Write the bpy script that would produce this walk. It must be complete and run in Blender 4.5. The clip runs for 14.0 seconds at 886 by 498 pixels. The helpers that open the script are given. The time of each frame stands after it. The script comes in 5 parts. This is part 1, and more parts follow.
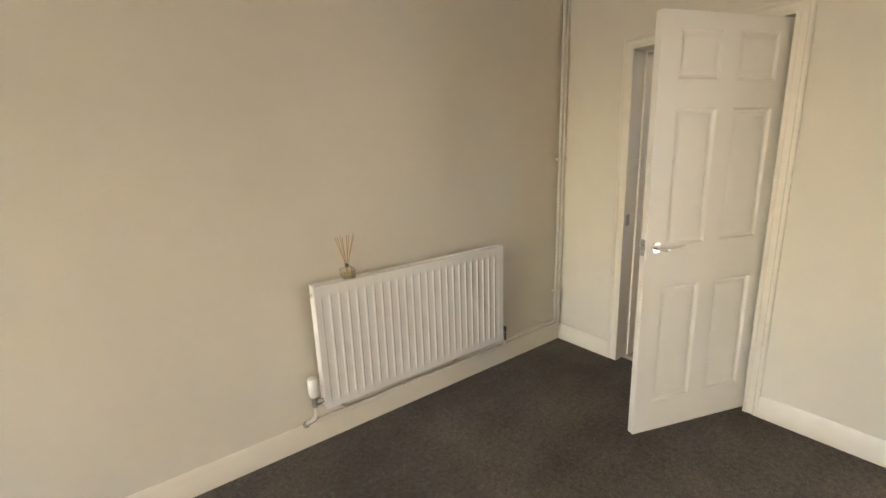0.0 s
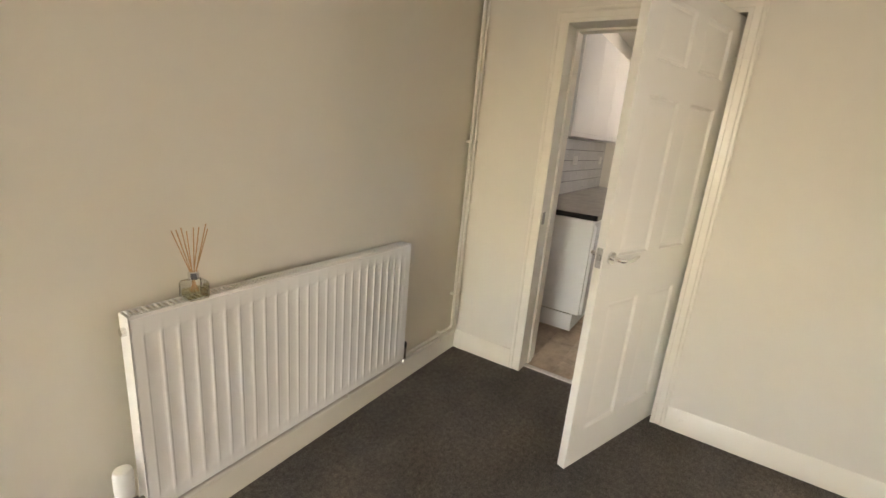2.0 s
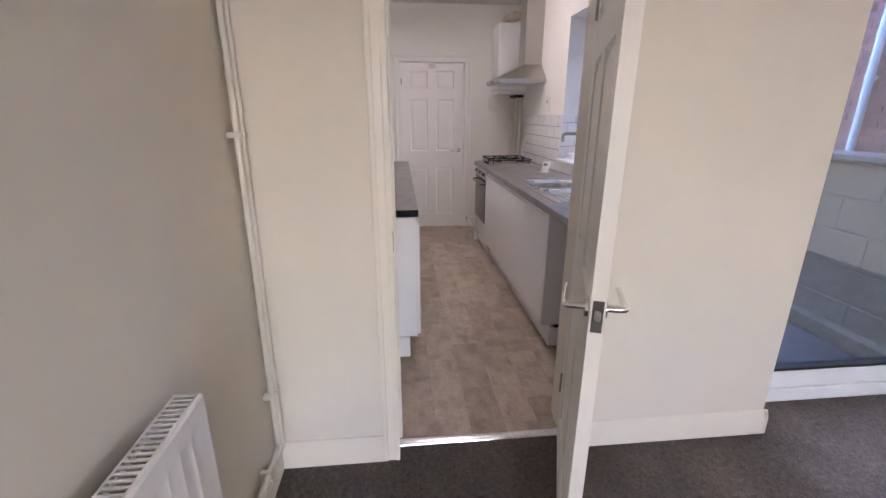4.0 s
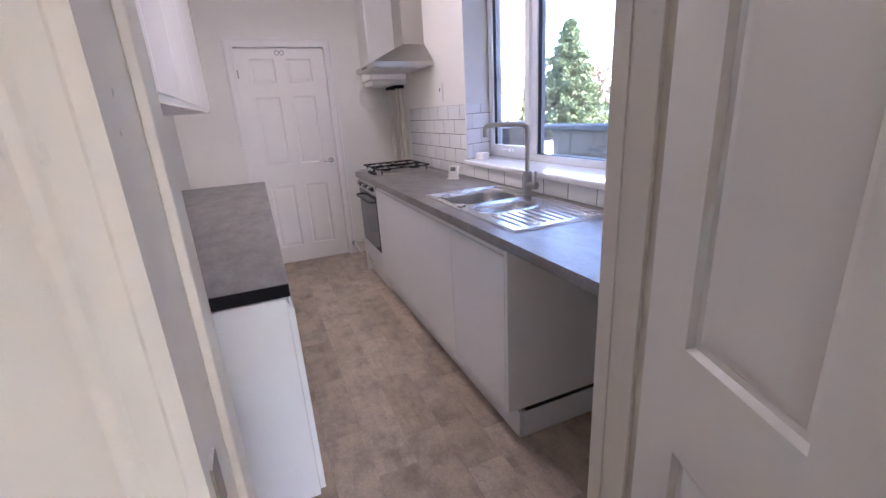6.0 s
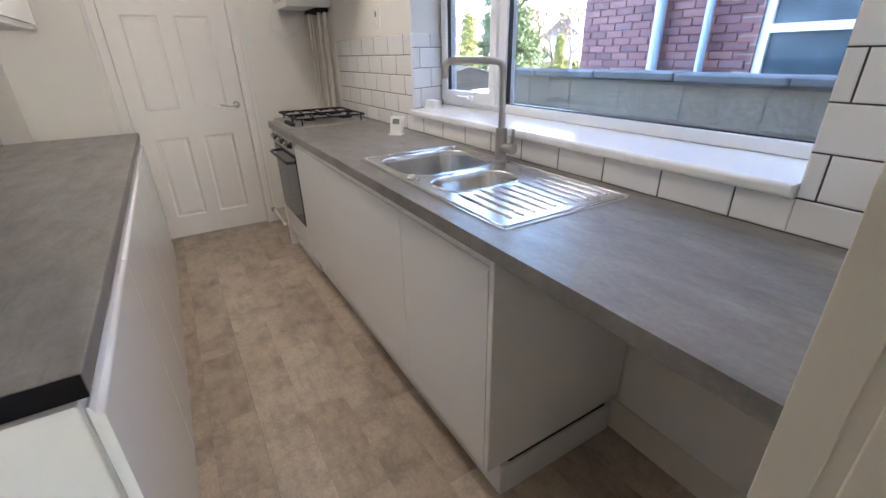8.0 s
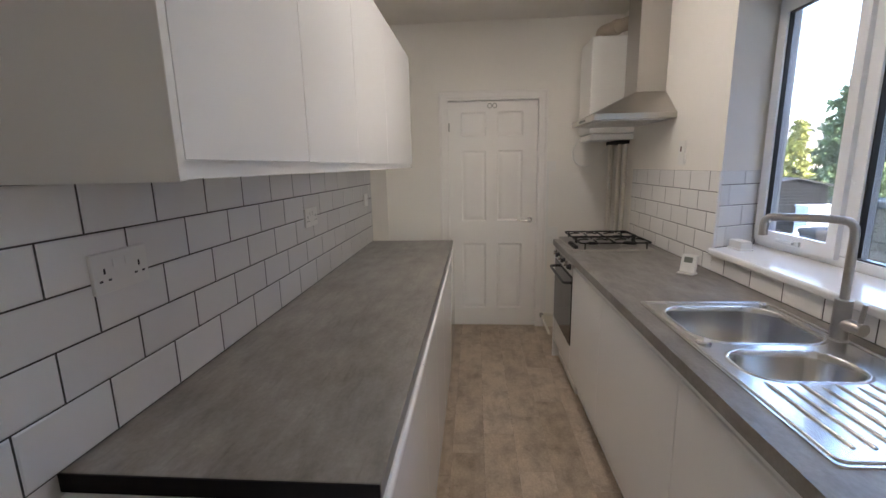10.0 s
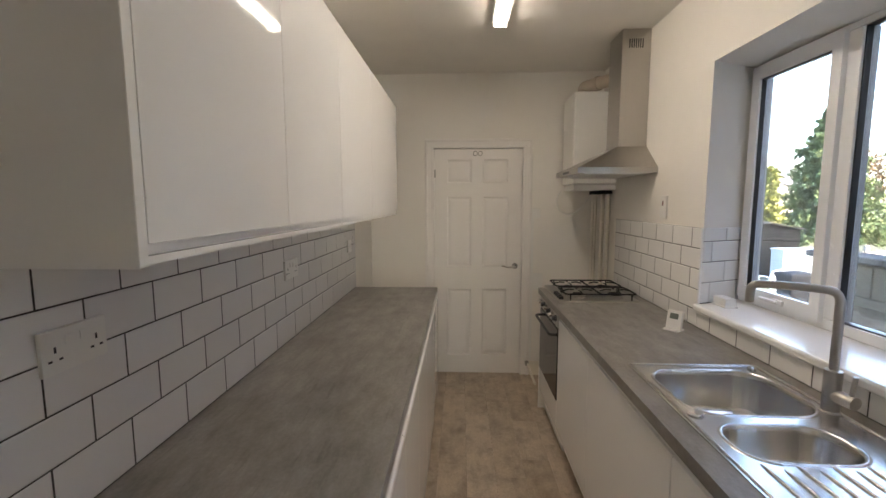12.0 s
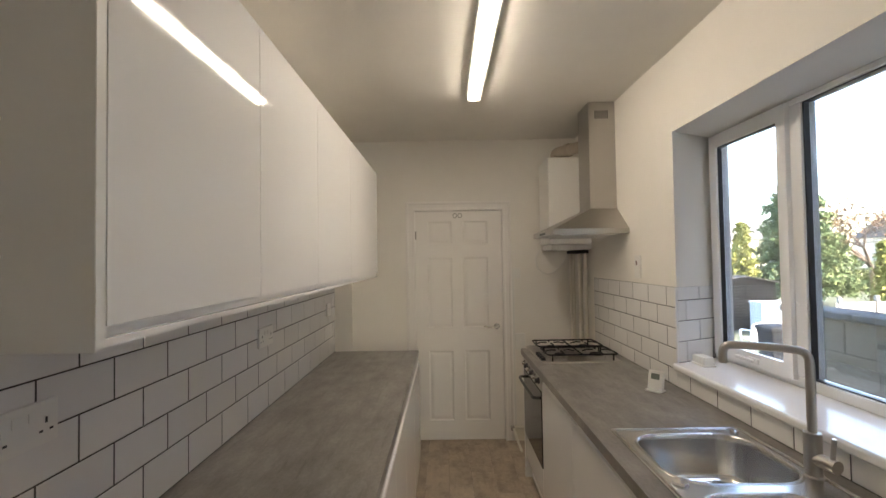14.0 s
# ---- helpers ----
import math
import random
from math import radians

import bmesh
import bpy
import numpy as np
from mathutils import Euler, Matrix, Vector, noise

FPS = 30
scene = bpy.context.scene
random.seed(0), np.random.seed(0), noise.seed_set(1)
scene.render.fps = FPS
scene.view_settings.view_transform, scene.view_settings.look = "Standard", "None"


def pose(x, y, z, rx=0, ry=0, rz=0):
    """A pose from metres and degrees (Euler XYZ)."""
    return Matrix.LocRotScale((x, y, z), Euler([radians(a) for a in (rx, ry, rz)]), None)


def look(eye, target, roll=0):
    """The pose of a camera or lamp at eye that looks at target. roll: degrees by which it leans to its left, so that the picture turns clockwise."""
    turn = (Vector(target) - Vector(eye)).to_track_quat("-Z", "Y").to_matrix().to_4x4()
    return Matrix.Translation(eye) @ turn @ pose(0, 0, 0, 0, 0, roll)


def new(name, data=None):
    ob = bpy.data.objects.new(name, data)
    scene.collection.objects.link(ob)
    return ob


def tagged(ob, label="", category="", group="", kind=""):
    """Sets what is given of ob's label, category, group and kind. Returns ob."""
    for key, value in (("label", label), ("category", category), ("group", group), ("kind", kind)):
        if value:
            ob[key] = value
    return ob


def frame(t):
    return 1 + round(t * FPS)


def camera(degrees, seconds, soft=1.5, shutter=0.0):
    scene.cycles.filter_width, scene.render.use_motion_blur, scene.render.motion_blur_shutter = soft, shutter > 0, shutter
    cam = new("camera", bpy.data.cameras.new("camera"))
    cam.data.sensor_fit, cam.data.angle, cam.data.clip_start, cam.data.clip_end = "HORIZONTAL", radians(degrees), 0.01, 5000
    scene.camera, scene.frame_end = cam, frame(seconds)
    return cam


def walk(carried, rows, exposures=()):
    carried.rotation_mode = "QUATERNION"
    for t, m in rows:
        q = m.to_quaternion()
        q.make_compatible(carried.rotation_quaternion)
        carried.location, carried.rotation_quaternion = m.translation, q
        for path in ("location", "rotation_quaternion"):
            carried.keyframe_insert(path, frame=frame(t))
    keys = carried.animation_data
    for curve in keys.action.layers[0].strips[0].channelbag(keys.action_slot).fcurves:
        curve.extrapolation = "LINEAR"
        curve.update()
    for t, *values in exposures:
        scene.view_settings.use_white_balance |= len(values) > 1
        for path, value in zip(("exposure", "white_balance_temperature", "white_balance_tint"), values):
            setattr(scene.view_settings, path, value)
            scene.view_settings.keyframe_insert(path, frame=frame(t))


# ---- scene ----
cam = camera(91.9, 14.0)
METRES, EYE, TILT, LEAN, TURN = 4.1, 1.5, 0.0, 0.0, -36.2
PATH = [
    (0, (0.988, 1.074, 1.443), (2.144, 2.643, 0.993), -2.1),
    (0.5, (0.973, 1.139, 1.443), (1.962, 2.792, 0.905), -0.5),
    (1, (0.982, 1.315, 1.415), (2.091, 2.883, 0.855), 1.7),
    (1.5, (1.035, 1.548, 1.391), (2.433, 2.872, 0.852), 4.2),
    (2, (1.185, 1.732, 1.38), (2.825, 2.754, 0.865), 5.0),
    (2.5, (1.381, 1.958, 1.408), (3.164, 2.657, 0.83), -0.4),
    (3, (1.549, 2.202, 1.415), (3.43, 2.503, 0.806), -1.0),
    (3.5, (1.694, 2.417, 1.412), (3.593, 2.447, 0.785), -0.5),
    (4, (2.007, 2.51, 1.417), (3.905, 2.322, 0.815), 0.1),
    (4.2, (2.115, 2.527, 1.427), (4.008, 2.277, 0.833), -0.3),
    (6.3, (3.184, 2.404, 1.342), (4.868, 1.56, 0.671), -3.3),
    (6.5, (3.252, 2.379, 1.332), (4.864, 1.443, 0.607), -3.0),
    (7, (3.465, 2.333, 1.323), (4.922, 1.191, 0.565), -1.8),
    (7.5, (3.592, 2.295, 1.308), (5.011, 1.128, 0.517), -1.1),
    (8, (3.651, 2.226, 1.309), (5.211, 1.289, 0.479), -1.2),
    (8.5, (3.684, 2.205, 1.34), (5.462, 1.771, 0.532), -2.5),
    (9, (3.674, 2.231, 1.389), (5.565, 2.201, 0.738), -2.7),
    (9.2, (3.667, 2.242, 1.408), (5.592, 2.308, 0.867), -2.4),
    (11.5, (3.709, 2.25, 1.513), (5.682, 2.406, 1.225), -0.6),
    (12, (3.724, 2.248, 1.537), (5.71, 2.33, 1.32), -0.1),
    (12.5, (3.715, 2.249, 1.56), (5.713, 2.272, 1.463), 0.1),
    (13, (3.705, 2.242, 1.573), (5.705, 2.263, 1.578), -0.2),
    (13.5, (3.697, 2.23, 1.582), (5.696, 2.252, 1.647), -0.5),
    (14, (3.713, 2.216, 1.564), (5.712, 2.225, 1.615), -0.9),
]
EXPOSURES = [(0.0, 4.74, 7100, 15), (0.5, 4.46, 7150, 15), (1.0, 4.58, 7100, 15), (1.5, 4.7, 7000, 14), (2.0, 4.76, 7000, 15), (2.5, 4.78, 6900, 16), (3.0, 4.85, 6500, 20), (3.5, 4.9, 5850, 26), (4.0, 4.83, 5800, 28), (6.5, 5.02, 5450, 31), (7.5, 5.06, 5600, 22), (8.5, 4.88, 6050, 12), (9.0, 4.7, 5850, 17), (11.5, 4.45, 6650, 14), (12.5, 4.42, 6700, 14), (14.0, 4.44, 6850, 13)]
walk(cam, [(t, look(eye, target, roll)) for t, eye, target, roll in PATH], EXPOSURES)

# ---- world, sun, exposure ----
world = bpy.data.worlds.new("world")
scene.world = world
world.use_nodes = True
_wn = world.node_tree
_sky = _wn.nodes.new("ShaderNodeTexSky")
_sky.sky_type = "NISHITA"
_sky.sun_disc = False
SUN_EL, SUN_AZ = 30.0, 228.0          # elevation, compass bearing from +y clockwise
_sky.sun_elevation = radians(SUN_EL)
_sky.sun_rotation = radians(SUN_AZ)
_sky.air_density, _sky.dust_density, _sky.ozone_density = 1.0, 2.0, 1.5
_wn.links.new(_sky.outputs[0], _wn.nodes["Background"].inputs[0])
_wn.nodes["Background"].inputs[1].default_value = 0.14
sun_data = bpy.data.lights.new("sun", "SUN")
sun_data.energy, sun_data.angle, sun_data.color = 1.8, radians(0.5), (1.0, 0.93, 0.82)
sun = new("sun", sun_data)
_d = Vector((math.sin(radians(SUN_AZ)) * math.cos(radians(SUN_EL)), math.cos(radians(SUN_AZ)) * math.cos(radians(SUN_EL)), math.sin(radians(SUN_EL))))
sun.matrix_world = look(_d * 40, (0, 0, 0))

LED_STRENGTH = 1.95

# sky light in the opening of the living room's front window
sky_data = bpy.data.lights.new("window_sky", "AREA")
sky_data.shape, sky_data.size, sky_data.size_y = "RECTANGLE", 2.1, 1.3
sky_data.energy, sky_data.color = 2.3, (1.0, 0.97, 0.93)
window_sky = new("window_sky", sky_data)
window_sky.matrix_world = look((-4.72, 1.65, 1.55), (0.0, 1.65, 1.55))

# sky light in the garden opening of the living room
garden_data = bpy.data.lights.new("garden_sky", "AREA")
garden_data.shape, garden_data.size, garden_data.size_y = "RECTANGLE", 1.75, 1.7
garden_data.energy, garden_data.color = 1.15, (1.0, 0.95, 0.88)
garden_sky = new("garden_sky", garden_data)
garden_sky.matrix_world = look((3.70, -0.09, 1.15), (0.0, -0.09, 1.15))

# ---- materials ----


class Nodes:
    """A small builder of node materials."""

    def __init__(self, name):
        self.m = bpy.data.materials.new(name)
        self.m.use_nodes = True
        self.t = self.m.node_tree
        self.b = self.t.nodes["Principled BSDF"]
        self.co = self.t.nodes.new("ShaderNodeTexCoord").outputs["Object"]

    def node(self, kind, **put):
        n = self.t.nodes.new(kind)
        for k, v in put.items():
            n.inputs[k].default_value = v
        return n

    def link(self, a, b):
        self.t.links.new(a, b)

    def noise(self, scale, detail=3.0, rough=0.55, stretch=None):
        n = self.node("ShaderNodeTexNoise", Scale=scale, Detail=detail, Roughness=rough)
        if stretch:
            mp = self.node("ShaderNodeMapping")
            mp.inputs["Scale"].default_value = stretch
            self.link(self.co, mp.inputs[0])
            self.link(mp.outputs[0], n.inputs["Vector"])
        else:
            self.link(self.co, n.inputs["Vector"])
        return n.outputs["Fac"]

    def ramp(self, fac, stops):
        r = self.node("ShaderNodeValToRGB")
        els = r.color_ramp.elements
        while len(els) < len(stops):
            els.new(0.5)
        for e, (p, c) in zip(els, stops):
            e.position, e.color = p, (*c, 1)
        self.link(fac, r.inputs[0])
        return r.outputs[0]

    def mix(self, fac, a, b, mode="MIX"):
        x = self.node("ShaderNodeMix")
        x.data_type, x.blend_type = "RGBA", mode
        for sock, v in ((x.inputs[0], fac), (x.inputs[6], a), (x.inputs[7], b)):
            if isinstance(v, bpy.types.NodeSocket):
                self.link(v, sock)
            else:
                sock.default_value = v if not isinstance(v, tuple) or len(v) == 4 else (*v, 1)
        return x.outputs[2]

    def math(self, op, a, b):
        x = self.node("ShaderNodeMath")
        x.operation = op
        for sock, v in ((x.inputs[0], a), (x.inputs[1], b)):
            if isinstance(v, bpy.types.NodeSocket):
                self.link(v, sock)
            else:
                sock.default_value = v
        return x.outputs[0]

    def bump(self, height, strength, distance=0.01):
        b = self.node("ShaderNodeBump", Strength=strength, Distance=distance)
        self.link(height, b.inputs["Height"])
        self.link(b.outputs[0], self.b.inputs["Normal"])

    def set(self, colour=None, rough=None, metal=None, **more):
        for key, v in (("Base Color", colour), ("Roughness", rough), ("Metallic", metal), *more.items()):
            if v is None:
                continue
            if isinstance(v, bpy.types.NodeSocket):
                self.link(v, self.b.inputs[key])
            else:
                self.b.inputs[key].default_value = (*v, 1) if isinstance(v, tuple) and len(v) == 3 else v
        return self.m


def paint(name, colour, rough=0.85, grain=350.0, bump=0.06, blotch=0.03, coat=0.0, wave=1.5):
    n = Nodes(name)
    lo = tuple(c * (1 - blotch) for c in colour)
    hi = tuple(min(c * (1 + blotch * 0.6), 1.0) for c in colour)
    col = n.ramp(n.noise(1.7, 4.0), [(0.3, lo), (0.7, hi)])
    n.bump(n.math("ADD", n.noise(grain, 2.0), n.math("MULTIPLY", n.noise(9.0, 3.0), wave)), bump, 0.004)
    r = n.math("ADD", n.math("MULTIPLY", n.noise(23.0), 0.12), rough - 0.06)
    return n.set(col, r, **{"Coat Weight": coat})


def metal(name, colour, rough, scale=90.0, stretch=(1, 1, 1), spread=0.15):
    n = Nodes(name)
    f = n.noise(scale, 3.0, 0.6, stretch)
    return n.set(n.ramp(f, [(0.2, tuple(c * 0.92 for c in colour)), (0.8, colour)]), n.math("ADD", n.math("MULTIPLY", f, spread), rough - spread / 2), 1.0)


WALL_LIVING = paint("cream_wall_paint", (0.74, 0.685, 0.585), 0.8, 420, 0.05, 0.03)
WALL_KITCHEN = paint("white_wall_paint", (0.83, 0.80, 0.74), 0.75, 380, 0.06, 0.025)
CEILING = paint("ceiling_paint", (0.80, 0.77, 0.71), 0.85, 60, 0.10, 0.05)
TRIM = paint("gloss_trim_paint", (0.80, 0.745, 0.635), 0.30, 60, 0.006, 0.015, wave=0.6)
DOOR_PAINT = paint("door_satin_paint", (0.82, 0.79, 0.72), 0.34, 80, 0.006, 0.015, wave=0.6)
DOOR_WHITE = paint("kitchen_door_paint", (0.84, 0.81, 0.77), 0.36, 80, 0.008, 0.015, wave=0.6)
RAD_PAINT = paint("radiator_enamel", (0.84, 0.82, 0.78), 0.48, 200, 0.012, 0.015)
PIPE_PAINT = paint("painted_pipe", (0.78, 0.74, 0.65), 0.38, 90, 0.03, 0.03)
GLOSS_WHITE = paint("gloss_white_board", (0.86, 0.85, 0.83), 0.05, 40, 0.002, 0.01, wave=0.2)
CARCASS = paint("white_carcass_board", (0.80, 0.79, 0.77), 0.42, 200, 0.01, 0.01)
PVC = paint("white_pvc", (0.85, 0.86, 0.87), 0.25, 80, 0.006, 0.01)
SILL_PVC = paint("sill_gloss_pvc", (0.87, 0.86, 0.84), 0.16, 60, 0.006, 0.01)
PLASTIC = paint("white_plastic", (0.80, 0.79, 0.75), 0.35, 100, 0.008, 0.01)
FLUE_TAN = paint("stained_flue_plastic", (0.50, 0.42, 0.33), 0.5, 60, 0.03, 0.25)
GREY_PIPE = paint("grey_blue_downpipe", (0.36, 0.43, 0.50), 0.4, 60, 0.02, 0.06)
BLACK_EDGE = paint("black_edge_tape", (0.012, 0.011, 0.013), 0.42, 120, 0.02, 0.1)
BLACK_IRON = paint("black_cast_iron", (0.010, 0.010, 0.011), 0.6, 300, 0.08, 0.2)
BLACK_PLASTIC = paint("black_plastic", (0.02, 0.02, 0.022), 0.38, 120, 0.02, 0.1)
GAP_SHADE = paint("gap_shade", (0.03, 0.028, 0.026), 0.8, 60, 0.05, 0.2)
BIN_GREEN = paint("bin_plastic", (0.008, 0.009, 0.013), 0.6, 60, 0.03, 0.1)
SHED_WOOD = paint("dark_shed_wood", (0.008, 0.008, 0.008), 0.9, 30, 0.2, 0.2)
# white chest plastic with its bluish shade put into the colour
CHEST_SHADED = paint("shade_tinted_white_plastic", (0.38, 0.42, 0.46), 0.5, 60, 0.02, 0.06)
FENCE_WOOD = paint("weathered_fence_wood", (0.25, 0.23, 0.21), 0.85, 40, 0.25, 0.15)
CHROME = metal("chrome", (0.80, 0.79, 0.77), 0.14, 30, (1, 1, 1), 0.06)
STEEL = metal("brushed_steel", (0.50, 0.475, 0.44), 0.30, 70, (1, 18, 18), 0.16)
SINK_STEEL = metal("sink_steel", (0.68, 0.67, 0.65), 0.22, 60, (14, 1, 1), 0.10)
ALU = metal("threshold_aluminium", (0.74, 0.73, 0.71), 0.28, 60, (1, 12, 1), 0.1)
BRASS_DARK = metal("dull_latch_metal", (0.42, 0.40, 0.36), 0.4, 120)


def carpet():
    n = Nodes("grey_brown_carpet")
    fine, mid, big = n.noise(210, 3.0, 0.75), n.noise(48, 5.0, 0.75), n.noise(2.6, 5.0, 0.6)
    a = n.ramp(fine, [(0.30, (0.058, 0.048, 0.040)), (0.5, (0.150, 0.128, 0.108)), (0.72, (0.31, 0.27, 0.235))])
    b = n.ramp(mid, [(0.32, (0.55, 0.55, 0.55)), (0.68, (1.35, 1.33, 1.3))])
    c = n.ramp(big, [(0.3, (0.74, 0.74, 0.74)), (0.7, (1.22, 1.2, 1.18))])
    tread = n.ramp(n.noise(1.1, 3.0, 0.6, (1.0, 2.4, 1)), [(0.35, (0.86, 0.86, 0.86)), (0.65, (1.1, 1.1, 1.1))])
    col = n.mix(1.0, n.mix(1.0, n.mix(1.0, a, b, "MULTIPLY"), c, "MULTIPLY"), tread, "MULTIPLY")
    n.bump(n.math("ADD", fine, n.math("MULTIPLY", mid, 1.4)), 1.0, 0.015)
    return n.set(col, 0.97)


def plank_vinyl():
    """Stone-effect vinyl: a tone for each plank, cloudy patches and darker smears along it."""
    n = Nodes("stone_effect_vinyl")
    rnd = n.node("ShaderNodeObjectInfo").outputs["Random"]
    base = n.ramp(rnd, [(0.0, (0.40, 0.318, 0.238)), (0.5, (0.46, 0.372, 0.285)), (1.0, (0.53, 0.437, 0.342))])
    shift = n.node("ShaderNodeVectorMath")
    shift.operation = "SCALE"
    shift.inputs[0].default_value = (31.0, 17.0, 5.0)
    n.link(rnd, shift.inputs["Scale"])
    moved = n.node("ShaderNodeVectorMath")
    n.link(n.co, moved.inputs[0])
    n.link(shift.outputs[0], moved.inputs[1])
    n.co = moved.outputs[0]
    cloud = n.ramp(n.noise(7, 8.0, 0.70), [(0.3, (0.62, 0.61, 0.60)), (0.5, (1.0, 1.0, 1.0)), (0.7, (1.24, 1.23, 1.2))])
    smear = n.ramp(n.noise(5, 6.0, 0.65, (1.0, 4.0, 1)), [(0.34, (0.84, 0.83, 0.82)), (0.52, (1.0, 1.0, 1.0))])
    fine = n.ramp(n.noise(95, 4.0, 0.7), [(0.3, (0.84, 0.84, 0.84)), (0.7, (1.12, 1.12, 1.12))])
    n.bump(n.noise(140, 3.0), 0.05, 0.004)
    return n.set(n.mix(1.0, n.mix(1.0, n.mix(1.0, base, cloud, "MULTIPLY"), smear, "MULTIPLY"), fine, "MULTIPLY"), n.math("ADD", n.math("MULTIPLY", n.noise(9), 0.12), 0.38))


def worktop_mat():
    n = Nodes("grey_stone_laminate")
    a = n.ramp(n.noise(6.5, 9.0, 0.70, (1.0, 2.2, 1)), [(0.28, (0.150, 0.138, 0.124)), (0.48, (0.222, 0.207, 0.188)), (0.72, (0.305, 0.288, 0.265))])
    veil = n.ramp(n.noise(2.2, 6.0, 0.6, (1.0, 1.6, 1)), [(0.32, (0.84, 0.84, 0.84)), (0.68, (1.14, 1.13, 1.12))])
    streak = n.ramp(n.noise(9.0, 4.0, 0.6, (0.5, 5.0, 1)), [(0.30, (0.80, 0.79, 0.78)), (0.42, (1.0, 1.0, 1.0))])
    b = n.ramp(n.noise(75, 5.0, 0.7), [(0.3, (0.88, 0.88, 0.88)), (0.7, (1.1, 1.1, 1.1))])
    n.bump(n.noise(60, 5.0), 0.05, 0.003)
    return n.set(n.mix(1.0, n.mix(1.0, n.mix(1.0, a, veil, "MULTIPLY"), streak, "MULTIPLY"), b, "MULTIPLY"), n.math("ADD", n.math("MULTIPLY", n.noise(7), 0.16), 0.30))


def tile_mat():
    n = Nodes("white_glazed_tile")
    rnd = n.node("ShaderNodeObjectInfo").outputs["Random"]
    n.bump(n.noise(14, 2.0), 0.05, 0.006)
    return n.set(n.ramp(rnd, [(0.0, (0.80, 0.79, 0.77)), (1.0, (0.87, 0.86, 0.84))]), 0.13)


def brick_mat():
    n = Nodes("red_purple_brick")
    rnd = n.node("ShaderNodeObjectInfo").outputs["Random"]
    base = n.ramp(rnd, [(0.0, (0.105, 0.047, 0.050)), (0.45, (0.165, 0.070, 0.068)), (0.8, (0.215, 0.098, 0.088)), (1.0, (0.14, 0.078, 0.085))])
    spots = n.ramp(n.noise(38, 5.0, 0.7), [(0.3, (0.7, 0.7, 0.72)), (0.7, (1.22, 1.2, 1.18))])
    n.bump(n.noise(60, 4.0), 0.35, 0.006)
    return n.set(n.mix(1.0, base, spots, "MULTIPLY"), 0.82)


def brick_far():
    n = Nodes("brickwork")
    t = n.node("ShaderNodeTexBrick", Scale=1.0)
    t.inputs["Color1"].default_value, t.inputs["Color2"].default_value = (0.22, 0.088, 0.075, 1), (0.14, 0.06, 0.057, 1)
    t.inputs["Mortar"].default_value = (0.24, 0.20, 0.19, 1)
    t.inputs["Mortar Size"].default_value, t.inputs["Brick Width"].default_value, t.inputs["Row Height"].default_value = 0.006, 0.225, 0.075
    mp = n.node("ShaderNodeMapping")
    mp.inputs["Rotation"].default_value = (radians(90), 0, 0)
    n.link(n.co, mp.inputs[0])
    n.link(mp.outputs[0], t.inputs["Vector"])
    n.bump(n.noise(50, 4), 0.3, 0.006)
    return n.set(n.mix(1.0, t.outputs[0], n.ramp(n.noise(6, 5), [(0.3, (0.75,) * 3), (0.7, (1.2,) * 3)]), "MULTIPLY"), 0.85)


def stone(name, lo, hi, scale=4.0, bump=0.3, rough=0.88):
    n = Nodes(name)
    a = n.ramp(n.noise(scale, 7.0, 0.65), [(0.3, lo), (0.7, hi)])
    b = n.ramp(n.noise(scale * 16, 5.0, 0.7), [(0.3, (0.8,) * 3), (0.7, (1.16,) * 3)])
    n.bump(n.math("ADD", n.noise(scale * 25, 4.0), n.noise(scale * 5, 4.0)), bump, 0.008)
    return n.set(n.mix(1.0, a, b, "MULTIPLY"), rough)


CARPET, VINYL, WORKTOP, TILE = carpet(), plank_vinyl(), worktop_mat(), tile_mat()
BRICK, BRICKWORK = brick_mat(), brick_far()
GROUT = stone("dark_grout", (0.036, 0.033, 0.030), (0.070, 0.065, 0.060), 20, 0.15)
BLOCK = stone("grey_block", (0.17, 0.148, 0.120), (0.29, 0.255, 0.208), 3.0, 0.4)
MORTAR = stone("pale_mortar", (0.15, 0.132, 0.108), (0.25, 0.222, 0.183), 12, 0.3)
COPING = stone("blue_grey_coping", (0.12, 0.125, 0.13), (0.20, 0.205, 0.21), 5, 0.3)
PAVING = stone("grey_paving", (0.075, 0.08, 0.085), (0.135, 0.14, 0.145), 4, 0.35)
SOIL = stone("garden_ground", (0.05, 0.06, 0.03), (0.11, 0.11, 0.065), 1.2, 0.5, 0.95)
ROOF_FELT = stone("dark_roof_felt", (0.022, 0.022, 0.024), (0.04, 0.04, 0.043), 6, 0.2)
SLATE = stone("slate_roof", (0.09, 0.085, 0.09), (0.16, 0.15, 0.15), 5, 0.3)
RENDER_PALE = stone("pale_render", (0.5, 0.45, 0.38), (0.62, 0.57, 0.5), 2, 0.2)


def glass_mat(name, tint, low, high):
    n = Nodes(name)
    t, g, x, f = n.node("ShaderNodeBsdfTransparent"), n.node("ShaderNodeBsdfGlossy"), n.node("ShaderNodeMixShader"), n.node("ShaderNodeFresnel", IOR=1.45)
    t.inputs[0].default_value = (*tint, 1)
    g.inputs["Roughness"].default_value = 0.01
    n.link(n.math("ADD", n.math("MULTIPLY", f.outputs[0], high), low), x.inputs[0])
    n.link(t.outputs[0], x.inputs[1])
    n.link(g.outputs[0], x.inputs[2])
    n.link(x.outputs[0], n.t.nodes["Material Output"].inputs[0])
    return n.m


